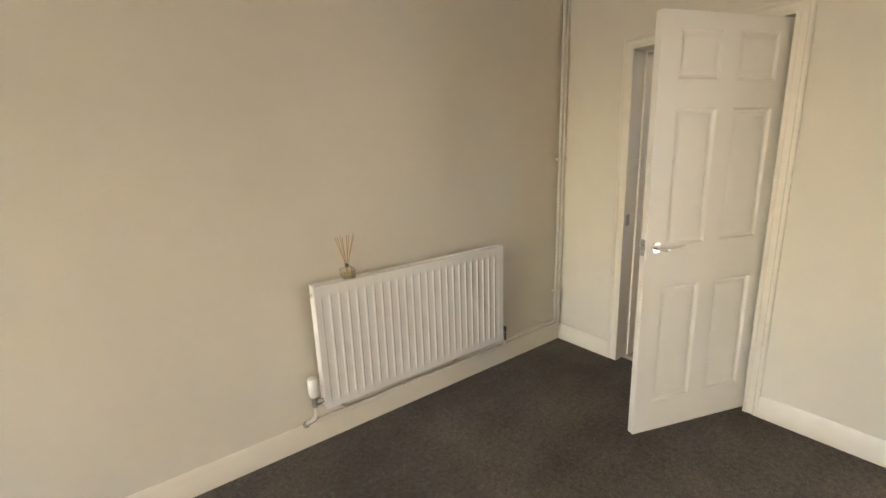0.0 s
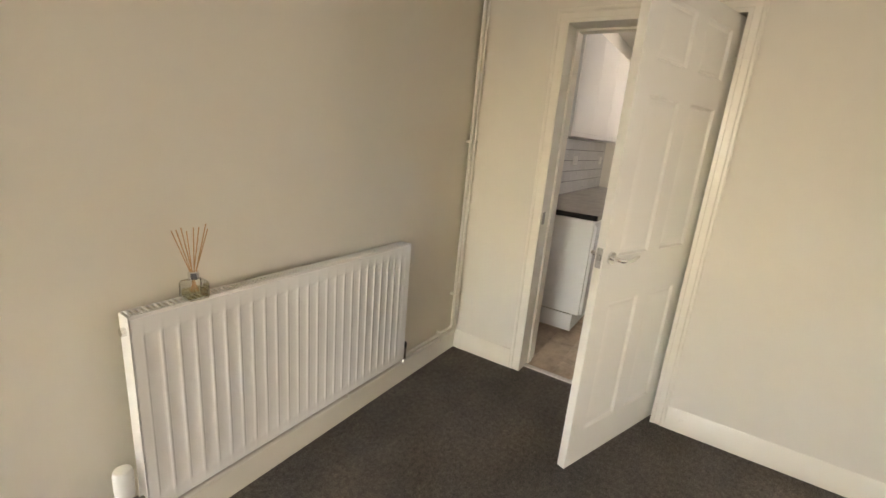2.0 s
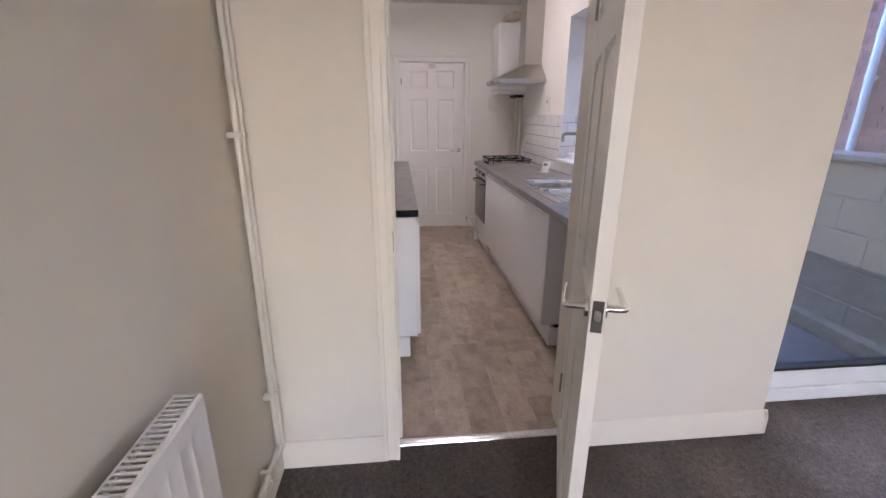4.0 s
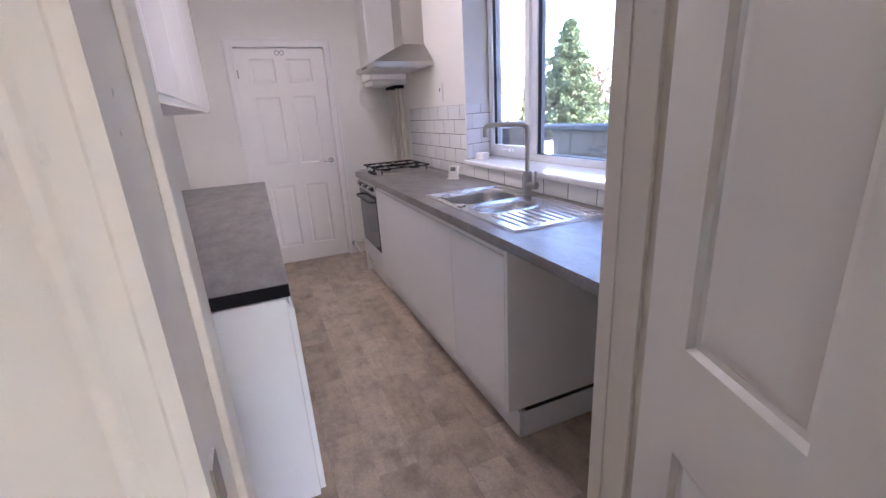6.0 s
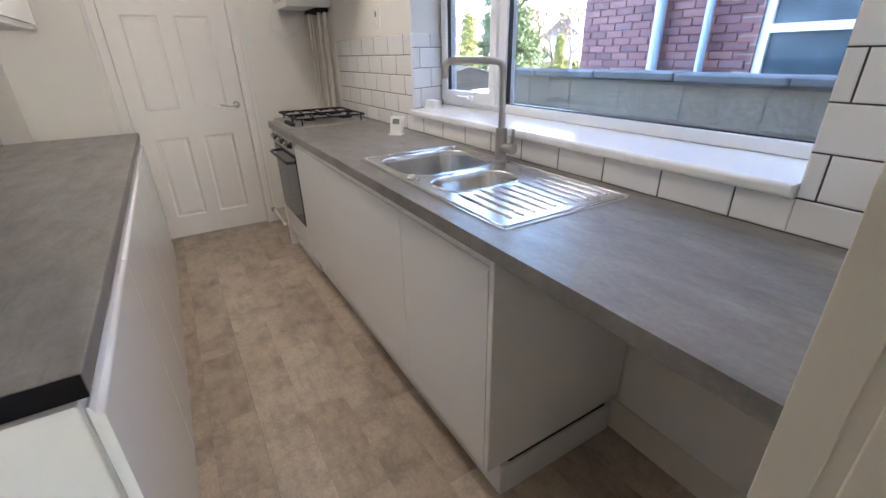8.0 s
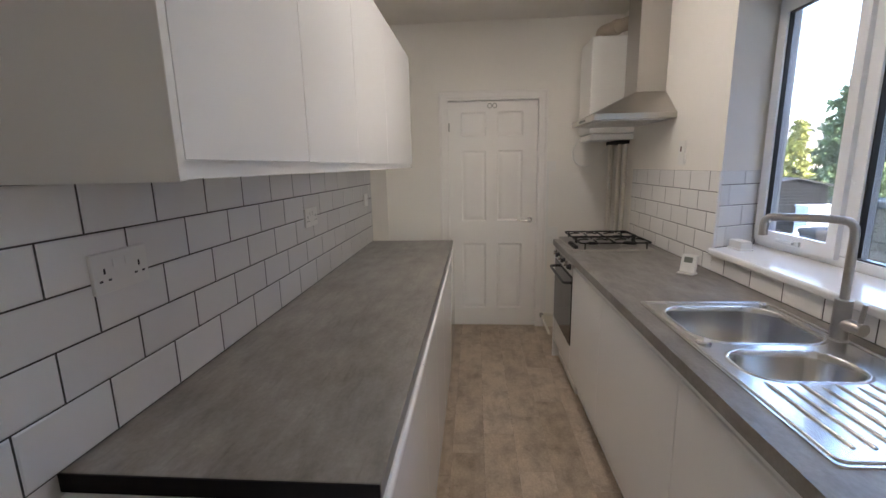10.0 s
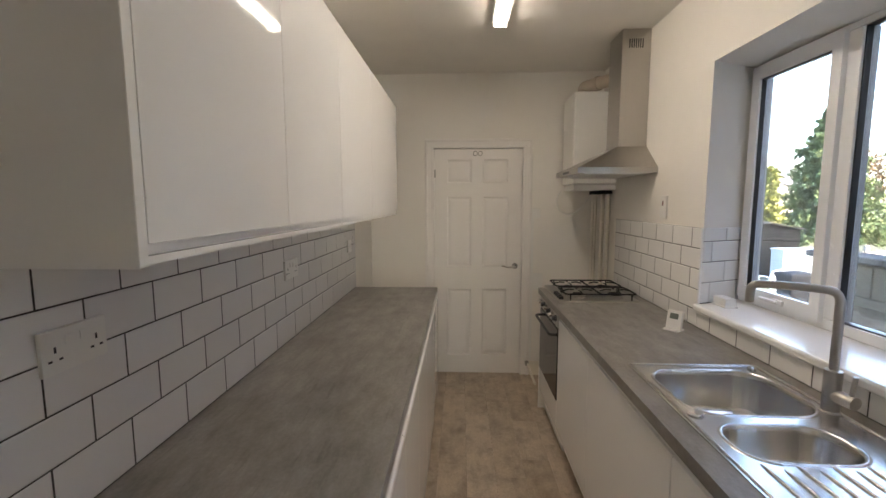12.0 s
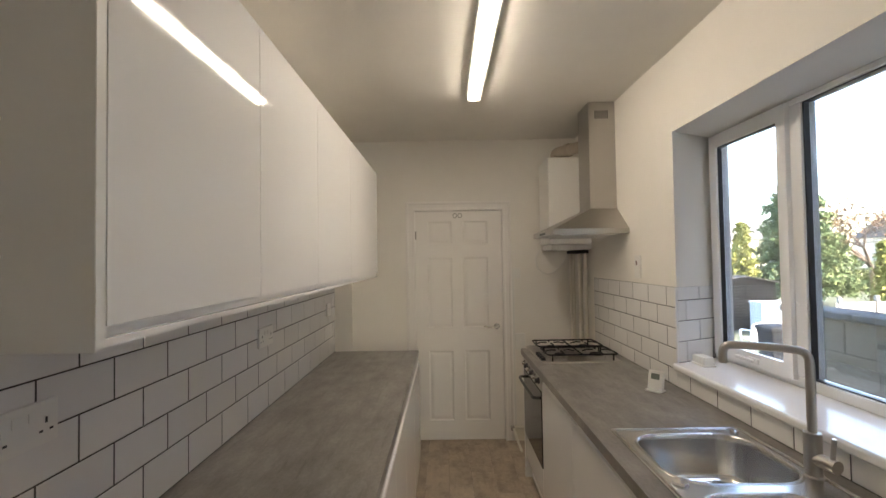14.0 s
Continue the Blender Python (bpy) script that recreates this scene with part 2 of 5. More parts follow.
PANE = glass_mat("window_glass", (0.95, 0.97, 0.97), 0.0, 0.5)
BOTTLE = glass_mat("bottle_glass", (0.95, 0.96, 0.94), 0.03, 0.9)
LIQUID = glass_mat("pale_amber_oil", (0.93, 0.90, 0.78), 0.0, 0.2)
REED = paint("rattan_reed", (0.52, 0.30, 0.14), 0.7, 200, 0.1, 0.15)
_n = Nodes("oven_black_glass")
OVEN_GLASS = _n.set((0.02, 0.019, 0.018), 0.07)
_n = Nodes("neighbour_dark_glass")
DARK_GLASS = _n.set(_n.ramp(_n.noise(3, 3), [(0.3, (0.03, 0.045, 0.055)), (0.7, (0.10, 0.13, 0.15))]), 0.06)
_n = Nodes("led_diffuser")
LED = _n.set((0.9, 0.9, 0.9), 0.4, **{"Emission Color": (1.0, 0.90, 0.76), "Emission Strength": LED_STRENGTH})
SCREEN = paint("grey_lcd", (0.20, 0.22, 0.19), 0.2, 60, 0.0, 0.02)
RED_MARK = paint("red_mark", (0.10, 0.025, 0.018), 0.4, 60, 0.0, 0.02)


def leaf_mat(name, lo, mid, hi):
    n = Nodes(name)
    r = n.node("ShaderNodeNewGeometry").outputs["Random Per Island"]
    return n.set(n.ramp(r, [(0.0, lo), (0.5, mid), (1.0, hi)]), 0.7)


LEAF_SPRUCE = leaf_mat("spruce_needles", (0.040, 0.070, 0.034), (0.095, 0.130, 0.055), (0.17, 0.20, 0.085))
LEAF_YELLOW = leaf_mat("yellow_green_leaves", (0.10, 0.115, 0.03), (0.19, 0.195, 0.05), (0.30, 0.28, 0.08))
LEAF_AUTUMN = leaf_mat("autumn_leaves", (0.12, 0.06, 0.028), (0.20, 0.115, 0.058), (0.29, 0.19, 0.11))
LEAF_HEDGE = leaf_mat("hedge_leaves", (0.03, 0.045, 0.02), (0.07, 0.085, 0.03), (0.14, 0.13, 0.05))
BARK = stone("tree_bark", (0.07, 0.05, 0.038), (0.15, 0.11, 0.085), 9, 0.6, 0.95)

# weathered outdoor surfaces and matt iron have little sheen
for _m, _s in ((SHED_WOOD, 0.05), (BIN_GREEN, 0.15), (ROOF_FELT, 0.1), (BLACK_IRON, 0.25), (BLACK_EDGE, 0.08), (LEAF_SPRUCE, 0.15), (LEAF_YELLOW, 0.2), (LEAF_AUTUMN, 0.2), (LEAF_HEDGE, 0.15), (BLOCK, 0.2), (COPING, 0.2), (PAVING, 0.2)):
    _m.node_tree.nodes["Principled BSDF"].inputs["Specular IOR Level"].default_value = _s

# ---- mesh helpers ----
ORIGIN = {}


def root_of(ob):
    while ob.parent:
        ob = ob.parent
    return ob


def finish(name, bm, mat, smooth=None):
    me = bpy.data.meshes.new(name)
    bmesh.ops.recalc_face_normals(bm, faces=bm.faces)
    bm.to_mesh(me)
    bm.free()
    for m in mat if isinstance(mat, (list, tuple)) else [mat]:
        me.materials.append(m)
    if smooth is not None:
        me.shade_smooth()
        me.set_sharp_from_angle(angle=radians(smooth))
    return me


def thing(name, at, label, category, group="", kind="", turn=0.0):
    ob = new(name)
    ob.empty_display_size = 0.1
    ob.matrix_world = pose(*at, 0, 0, turn)
    ORIGIN[ob] = Vector(at) if turn == 0.0 else None
    return tagged(ob, label, category, group, kind)


def part(name, bm, mat, parent, label="", smooth=35):
    root = root_of(parent)
    if ORIGIN.get(root) is not None:
        bmesh.ops.translate(bm, verts=bm.verts, vec=-ORIGIN[root])
    ob = new(name, finish(name, bm, mat, smooth))
    ob.parent = parent
    if smooth is not None:
        even = ob.modifiers.new("even_normals", "WEIGHTED_NORMAL")
        even.keep_sharp, even.weight = True, 100
    return tagged(ob, label)


def solid(name, bm, mat, label, category="", kind="structure", smooth=None, group=""):
    return tagged(new(name, finish(name, bm, mat, smooth)), label, category, group, kind)


def box(bm, x0, x1, y0, y1, z0, z1, bevel=0.0, seg=2):
    made = bmesh.ops.create_cube(bm, size=1.0)["verts"]
    for v in made:
        v.co = Vector(((x0 + x1) / 2 + v.co.x * (x1 - x0), (y0 + y1) / 2 + v.co.y * (y1 - y0), (z0 + z1) / 2 + v.co.z * (z1 - z0)))
    if bevel:
        edges = list({e for v in made for e in v.link_edges})
        bmesh.ops.bevel(bm, geom=edges, offset=bevel, segments=seg, affect="EDGES", profile=0.5)
    return bm


def boxes(*rows, bevel=0.0, seg=2):
    bm = bmesh.new()
    for r in rows:
        box(bm, *r, bevel=bevel, seg=seg)
    return bm


def cyl(bm, a, b, r0, r1=None, seg=20, caps=True):
    a, b = Vector(a), Vector(b)
    r1 = r0 if r1 is None else r1
    q = (b - a).to_track_quat("Z", "Y").to_matrix()
    rings = []
    for p, r in ((a, r0), (b, r1)):
        rings.append([bm.verts.new(p + q @ Vector((r * math.cos(2 * math.pi * k / seg), r * math.sin(2 * math.pi * k / seg), 0))) for k in range(seg)])
    for k in range(seg):
        bm.faces.new((rings[0][k], rings[0][(k + 1) % seg], rings[1][(k + 1) % seg], rings[1][k]))
    if caps:
        bm.faces.new(rings[0][::-1])
        bm.faces.new(rings[1])
    return bm


def soften(points, turns=4):
    """Rounds the corners of a line of points."""
    pts = [Vector(p) for p in points]
    for _ in range(turns):
        out = [pts[0]]
        for a, b in zip(pts, pts[1:]):
            out += [a.lerp(b, 0.25), a.lerp(b, 0.75)]
        pts = out + [pts[-1]]
    return pts


def tube(bm, pts, r, seg=12, closed=False):
    pts = [Vector(p) for p in pts]
    n = len(pts)
    rings, up = [], None
    for i, p in enumerate(pts):
        t = (pts[(i + 1) % n] - pts[i - 1]) if closed else (pts[min(i + 1, n - 1)] - pts[max(i - 1, 0)])
        t.normalize()
        if up is None:
            up = t.orthogonal().normalized()
        up = (up - t * up.dot(t)).normalized()
        side = t.cross(up)
        rad = r[i] if isinstance(r, (list, tuple)) else r
        rings.append([bm.verts.new(p + rad * (math.cos(2 * math.pi * k / seg) * up + math.sin(2 * math.pi * k / seg) * side)) for k in range(seg)])
    for i in range(n if closed else n - 1):
        a, b = rings[i], rings[(i + 1) % n]
        for k in range(seg):
            bm.faces.new((a[k], a[(k + 1) % seg], b[(k + 1) % seg], b[k]))
    if not closed:
        bm.faces.new(rings[0][::-1])
        bm.faces.new(rings[-1])
    return bm


def lathe(bm, at, profile, seg=24):
    """Turns (radius, height) rows about the upright through at."""
    at = Vector(at)
    rings = [[bm.verts.new(at + Vector((r * math.cos(2 * math.pi * k / seg), r * math.sin(2 * math.pi * k / seg), h))) for k in range(seg)] for r, h in profile]
    for a, b in zip(rings, rings[1:]):
        for k in range(seg):
            bm.faces.new((a[k], a[(k + 1) % seg], b[(k + 1) % seg], b[k]))
    bm.faces.new(rings[0][::-1])
    bm.faces.new(rings[-1])
    return bm


def profile_run(bm, outline, start, end, inward):
    """A moulding: outline rows of (out from the wall, up), drawn straight from start to end; inward: the wall's normal."""
    start, end, n = Vector(start), Vector(end), Vector(inward)
    rows = [[bm.verts.new(p + n * o + Vector((0, 0, u))) for o, u in outline] for p in (start, end)]
    k = len(outline)
    for i in range(k):
        bm.faces.new((rows[0][i], rows[0][(i + 1) % k], rows[1][(i + 1) % k], rows[1][i]))
    bm.faces.new(rows[0][::-1])
    bm.faces.new(rows[1])
    return bm


def rounded(cx, cy, w, h, r, n=6):
    out = []
    for k, (sx, sy) in enumerate(((1, 1), (-1, 1), (-1, -1), (1, -1))):
        for i in range(n + 1):
            a = math.pi / 2 * (k + i / n)
            out.append((cx + sx * (w / 2 - r) + r * math.cos(a), cy + sy * (h / 2 - r) + r * math.sin(a)))
    return out


def loft(bm, loops, close_first=True, close_last=True):
    rings = [[bm.verts.new(p) for p in lp] for lp in loops]
    k = len(rings[0])
    for a, b in zip(rings, rings[1:]):
        for i in range(k):
            bm.faces.new((a[i], a[(i + 1) % k], b[(i + 1) % k], b[i]))
    if close_first:
        bm.faces.new(rings[0][::-1])
    if close_last:
        bm.faces.new(rings[-1])
    return bm

# ---- plan ----
XW, XK = 3.515, 3.732            # house wall: living face, kitchen face
YL, YKL = 3.045, 3.032            # living and kitchen faces of the party wall
YR, YRO = 1.056, 0.70             # kitchen outer wall: inner and outer face
XE = 7.462                       # end wall of the kitchen
ZC, ZL = 2.612, 2.62             # ceilings
DY0, DY1, DZ = 1.79, 2.545, 1.975  # living door opening
PY0, PY1, PZ = -1.05, 0.875, 2.10  # garden opening of the living room
WX0, WX1, WZ0, WZ1 = 4.03, 5.875, 1.0, 2.195  # kitchen window opening
EY0, EY1, EZ = 1.716, 2.478, 1.995  # end door opening
LX0, LY0 = -4.7, -1.9            # far sides of the living room
YN = -2.3                        # neighbour's wall
YB = -0.42                       # boundary wall face

WXF = 5.99                       # far side of the window frame; the reveal splays out to it


def prism(bm, outline, z0, z1):
    a, b = ([bm.verts.new((x, y, z)) for x, y in outline] for z in (z0, z1))
    k = len(outline)
    for i in range(k):
        bm.faces.new((a[i], a[(i + 1) % k], b[(i + 1) % k], b[i]))
    bm.faces.new(a[::-1])
    bm.faces.new(b)
    return bm


def window_wall():
    far = [(WX1, YR), (XE + 0.1, YR), (XE + 0.1, YRO), (WXF, YRO), (WXF, 0.80)]
    bm = boxes((XK, WX0, YRO, YR, -0.3, ZC + 0.1))
    prism(bm, far, WZ0, WZ1)
    box(bm, WX0, XE + 0.1, YRO, YR, WZ1, ZC + 0.1)
    box(bm, WX0, XE + 0.1, YRO, YR, -0.3, WZ0)
    return bm


def board(x0, x1, xf, y0, y1, z0, z1):
    """The window board, cut to the splayed reveal, with a rounded nose."""
    bm = bmesh.new()
    prism(bm, [(x0, y0), (xf, y0), (xf, 0.80), (x1 + 0.002, YR), (x1 + 0.002, y1), (x0, y1)], z0, z1)
    nose = [e for e in bm.edges if all(abs(v.co.y - y1) < 1e-6 for v in e.verts)]
    bmesh.ops.bevel(bm, geom=nose, offset=0.012, segments=4, affect="EDGES", profile=0.5)
    return bm


# ---- structure ----
solid("floor_living", boxes((LX0 - 0.2, 3.60, LY0 - 0.2, YL + 0.1, -0.12, 0.0), (3.60, 3.72, PY0 - 0.02, PY1 + 0.02, -0.12, 0.0)), CARPET, "grey-brown cut-pile carpet over the whole living room floor", "carpet")
solid("wall_party", boxes((LX0 - 0.2, XW + 0.12, YL, YL + 0.2, -0.1, ZL + 0.1)), WALL_LIVING, "cream painted plaster wall behind the radiator", "wall")
_wd = boxes((XW, XK, DY1 + 0.03, YL, -0.1, ZL + 0.1), (XW, XK, PY1, DY0 - 0.03, -0.1, ZL + 0.1), (XW, XK, DY0 - 0.03, DY1 + 0.03, DZ + 0.03, ZL + 0.1),
            (XW, XK, LY0, PY0, -0.1, ZL + 0.1), (XW, XK, PY0, PY1, PZ, ZL + 0.1), (3.72, XK, PY0, PY1, -0.1, -0.002))
solid("wall_door", _wd, WALL_LIVING, "cream painted house wall with door and garden window openings", "wall")
solid("wall_kitchen_side", boxes((XK, XK + 0.012, YR, DY0 - 0.03, 0, ZC), (XK, XK + 0.012, DY1 + 0.03, YKL, 0, ZC), (XK, XK + 0.012, DY0 - 0.03, DY1 + 0.03, DZ + 0.03, ZC)), WALL_KITCHEN, "white painted plaster on the kitchen side of the house wall", "wall")
BW0, BW1, BS, BHD = 0.5, 2.8, 0.8, 2.3   # front window of the living room, behind the walk
solid("wall_back", boxes((LX0 - 0.2, LX0, LY0 - 0.2, BW0, -0.1, ZL + 0.1), (LX0 - 0.2, LX0, BW1, YL, -0.1, ZL + 0.1), (LX0 - 0.2, LX0, BW0, BW1, -0.1, BS), (LX0 - 0.2, LX0, BW0, BW1, BHD, ZL + 0.1)), WALL_LIVING, "plain cream wall closing the living room", "wall")
solid("wall_side", boxes((LX0, XW, LY0 - 0.2, LY0, -0.1, ZL + 0.1)), WALL_LIVING, "plain cream side wall of the living room", "wall")
solid("ceiling_living", boxes((LX0 - 0.2, XW, LY0 - 0.2, YL, ZL, ZL + 0.15)), CEILING, "white painted living room ceiling", "ceiling")
solid("floor_kitchen", boxes((3.60, XE + 0.1, YR - 0.1, YKL + 0.1, -0.12, -0.004)), GROUT, "dark underlay beneath the kitchen vinyl", "floor")
solid("wall_kitchen_left", boxes((XK, XE + 0.1, YKL, YKL + 0.22, -0.1, ZC + 0.1)), WALL_KITCHEN, "white painted kitchen wall above grey grouted tiles", "wall")
solid("wall_kitchen_window", window_wall(), WALL_KITCHEN, "white painted kitchen wall with a deep window opening", "wall")
solid("wall_kitchen_end", boxes((XE, XE + 0.12, YR, EY0 - 0.03, -0.1, ZC + 0.1), (XE, XE + 0.12, EY1 + 0.03, YKL, -0.1, ZC + 0.1), (XE, XE + 0.12, EY0 - 0.03, EY1 + 0.03, EZ + 0.03, ZC + 0.1)), WALL_KITCHEN, "white painted end wall of the kitchen", "wall")
solid("wall_beyond_door", boxes((XE + 0.9, XE + 1.0, YR, YKL, -0.1, ZC), (XE + 0.12, XE + 0.9, YR - 0.1, YR, -0.1, ZC), (XE + 0.12, XE + 0.9, YKL, YKL + 0.1, -0.1, ZC)), WALL_KITCHEN, "plain walls closing the space behind the end door", "wall")
_c = bmesh.new()
bmesh.ops.create_grid(_c, x_segments=40, y_segments=24, size=0.5)
for v in _c.verts:
    x, y = XK + 0.012 + (v.co.x + 0.5) * (XE - XK - 0.012), YR + (v.co.y + 0.5) * (YKL - YR)
    sag = 0.006 * noise.noise(Vector((x * 1.3, y * 1.3, 2.0))) + 0.004 * noise.noise(Vector((x * 4, y * 4, 5.0)))
    v.co = Vector((x, y, ZC + sag))
_top = bmesh.ops.extrude_face_region(_c, geom=list(_c.faces))
for v in _top["geom"]:
    if isinstance(v, bmesh.types.BMVert):
        v.co.z = ZC + 0.15
solid("ceiling_kitchen", _c, CEILING, "slightly uneven white painted kitchen ceiling", "ceiling", smooth=40)
solid("roof_slab", boxes((XK, XE + 1.1, YRO, YKL + 0.22, ZC + 0.15, ZC + 0.3), (LX0 - 0.2, XK, LY0 - 0.2, YL + 0.2, ZL + 0.15, ZL + 0.3)), SLATE, "dark flat roof covering over the rooms", "roof")
# unseen upper storey, plain, added above the living room to shade the yard
solid("house_upper_wall", boxes((LX0 - 0.2, XK, LY0 - 0.2, YL + 0.2, ZL + 0.3, 5.6)), BRICKWORK, "unseen plain brick upper storey added over the living room to shade the yard", "wall")

SKIRT = [(0, 0), (0.018, 0), (0.018, 0.085), (0.014, 0.092), (0.014, 0.100), (0.008, 0.112), (0.005, 0.12), (0, 0.12)]


def skirting(name, runs, label):
    bm = bmesh.new()
    for a, b, n in runs:
        profile_run(bm, SKIRT, a, b, n)
    return solid(name, bm, TRIM, label, "baseboard", smooth=30)


skirting("baseboard_party", [((LX0, YL, 0), (XW, YL, 0), (0, -1, 0))], "cream gloss painted skirting board below the radiator")
skirting("baseboard_door_left", [((XW, YL - 0.018, 0), (XW, DY1 + 0.068, 0), (-1, 0, 0))], "cream gloss painted skirting board in the corner")
skirting("baseboard_door_right", [((XW, DY0 - 0.068, 0), (XW, PY1 - 0.018, 0), (-1, 0, 0))], "cream gloss painted skirting board beside the door")
skirting("baseboard_reveal", [((XW - 0.018, PY1, 0), (3.70, PY1, 0), (0, -1, 0))], "cream gloss skirting in the garden window reveal")
skirting("baseboard_kitchen", [((XK + 0.012, YR, 0), (4.45, YR, 0), (0, 1, 0)), ((XE, YR, 0), (XE, EY0 - 0.08, 0), (-1, 0, 0))], "white painted kitchen skirting board")
skirting("baseboard_kitchen_end", [((XE, EY1 + 0.08, 0), (XE, YKL, 0), (-1, 0, 0))], "white painted skirting board beside the end door")

ARCHI = [(0, 0), (0.016, 0), (0.016, 0.016), (0.013, 0.020), (0.013, 0.046), (0.018, 0.052), (0.018, 0.062), (0.014, 0.068), (0, 0.068)]


def architrave(bm, face, n, y0, y1, z1, w=1.0):
    """A moulded frame round a doorway on the wall x = face; n: -1 or 1, the way it stands out."""
    rows = []
    for o, u in ARCHI:
        u *= w
        rows.append([bm.verts.new((face + n * o, *yz)) for yz in ((y0 - u, 0.0), (y0 - u, z1 + u), (y1 + u, z1 + u), (y1 + u, 0.0))])
    k = len(rows)
    for i in range(k):
        for j in range(3):
            bm.faces.new((rows[i][j], rows[i][j + 1], rows[(i + 1) % k][j + 1], rows[(i + 1) % k][j]))
    bm.faces.new([r[0] for r in rows])
    bm.faces.new([r[3] for r in rows])
    return bm


def lining(x0, x1, y0, y1, z1, stop0, stop1, extra=()):
    bm = boxes((x0, x1, y0 - 0.03, y0, 0, z1), (x0, x1, y1, y1 + 0.03, 0, z1), (x0, x1, y0 - 0.03, y1 + 0.03, z1, z1 + 0.03))
    for r in ((stop0, stop1, y0, y0 + 0.012, 0, z1), (stop0, stop1, y1 - 0.012, y1, 0, z1), (stop0, stop1, y0 + 0.012, y1 - 0.012, z1 - 0.012, z1), *extra):
        box(bm, *r, bevel=0.0025 if r not in extra else 0.0015, seg=3)
    return bm


trim_1 = thing("trim_door_living", (XW, DY0, 0), "cream gloss painted moulded door frame between living room and kitchen", "door frame", kind="structure")
part("architrave", architrave(bmesh.new(), XW, -1, DY0, DY1, DZ), TRIM, trim_1, smooth=25)
part("lining", lining(XW, XK + 0.015, DY0, DY1, DZ, 3.630, 3.690, [(3.706, XK + 0.016, y, y + 0.004, 0, DZ) for y in (DY0, DY1 - 0.004)]), TRIM, trim_1)
part("strike_plate", boxes((3.522, 3.56, DY1 - 0.003, DY1 + 0.001, 0.93, 1.0)), BRASS_DARK, trim_1, "dull metal strike plate")
trim_2 = thing("trim_door_end", (XE, EY0, 0), "white painted moulded door frame in the kitchen end wall", "door frame", kind="structure")
part("architrave", architrave(bmesh.new(), XE, -1, EY0, EY1, EZ, 1.15), DOOR_WHITE, trim_2, smooth=25)
part("lining", lining(XE, XE + 0.12, EY0, EY1, EZ, XE + 0.045, XE + 0.08), DOOR_WHITE, trim_2)
_t = bmesh.new()
profile_run(_t, [(0, 0), (0.042, 0), (0.040, 0.004), (0.026, 0.008), (0.016, 0.008), (0.002, 0.004)], (3.578, DY0, 0), (3.578, DY1, 0), (1, 0, 0))
solid("threshold_strip", _t, ALU, "silver aluminium threshold strip across the doorway", "threshold", kind="structure", smooth=30)


# ---- doors ----
def panel_leaf(w, h, t, cols, rows):
    """A moulded six-panel leaf: x from 0 to w, y through the thickness, z up."""
    bm = bmesh.new()
    xs, zs = [0, *[c for p in cols for c in p], w], [0, *[c for p in rows for c in p], h]
    cells = []
    for y in (-t / 2, t / 2):
        vs = [[bm.verts.new((x, y, z)) for z in zs] for x in xs]
        for i in range(len(xs) - 1):
            for j in range(len(zs) - 1):
                f = bm.faces.new((vs[i][j], vs[i + 1][j], vs[i + 1][j + 1], vs[i][j + 1]) if y < 0 else (vs[i][j], vs[i][j + 1], vs[i + 1][j + 1], vs[i + 1][j]))
                if i % 2 and j % 2:
                    cells.append(f)
    bm.normal_update()
    for grow, sink in ((0.008, -0.010), (0.010, -0.002), (0.026, 0.010)):
        bmesh.ops.inset_individual(bm, faces=cells, thickness=grow, depth=sink, use_even_offset=True)
    edge = [e for e in bm.edges if e.is_boundary]
    bmesh.ops.bridge_loops(bm, edges=edge)
    return bm


COLS = ((0.116, 0.343), (0.440, 0.665))
ROWS_P = ((0.165, 0.765), (0.968, 1.575), (1.695, 1.895))


def lever(parent, x, z, y, side, way, mat=CHROME):
    """A lever on a round rose: on the face at y, standing out by side; the lever runs along x by way."""
    bm = bmesh.new()
    cyl(bm, (x, y, z), (x, y + side * 0.008, z), 0.026, 0.0245, 28)
    h = part("handle", bm, mat, parent, "polished chrome lever handle on a round rose")
    bm = bmesh.new()
    pts = soften([(x, y + side * 0.006, z), (x, y + side * 0.048, z), (x + way * 0.012, y + side * 0.055, z), (x + way * 0.06, y + side * 0.052, z - 0.006), (x + way * 0.095, y + side * 0.050, z + 0.004), (x + way * 0.118, y + side * 0.047, z + 0.006)], 3)
    tube(bm, pts, [0.0098 - 0.003 * i / len(pts) for i in range(len(pts))], 12)
    part("lever", bm, mat, h)


LW, LH, LT = 0.770, 1.962, 0.035
DOOR_TURN = math.degrees(math.atan2(2.068 - 1.803, 2.862 - 3.585))
door_1 = thing("door_1", (3.585, 1.803, 0.006), "white moulded six-panel door standing open into the living room", "door", kind="structure", turn=DOOR_TURN)
part("leaf", panel_leaf(LW, LH, LT, COLS, ROWS_P), DOOR_PAINT, door_1, smooth=28)
lever(door_1, LW - 0.055, 0.965, -LT / 2, -1, -1)
lever(door_1, LW - 0.055, 0.965, LT / 2, 1, -1)
part("latch_plate", boxes((LW - 0.001, LW + 0.0015, -0.0125, 0.0125, 0.925, 1.005)), CHROME, door_1, "chrome latch plate on the door edge")
_l = boxes((LW, LW + 0.010, -0.007, 0.007, 0.955, 0.978), bevel=0.003)
part("latch", _l, BRASS_DARK, door_1)
for hz in (0.22, 1.72):
    bm = bmesh.new()
    cyl(bm, (-0.006, -LT / 2 - 0.003, hz), (-0.006, -LT / 2 - 0.003, hz + 0.09), 0.006, seg=12)
    box(bm, -0.004, 0.001, -0.015, 0.014, hz, hz + 0.09)
    part("hinge", bm, BRASS_DARK, door_1, "dull steel butt hinge")
_k = bmesh.new()
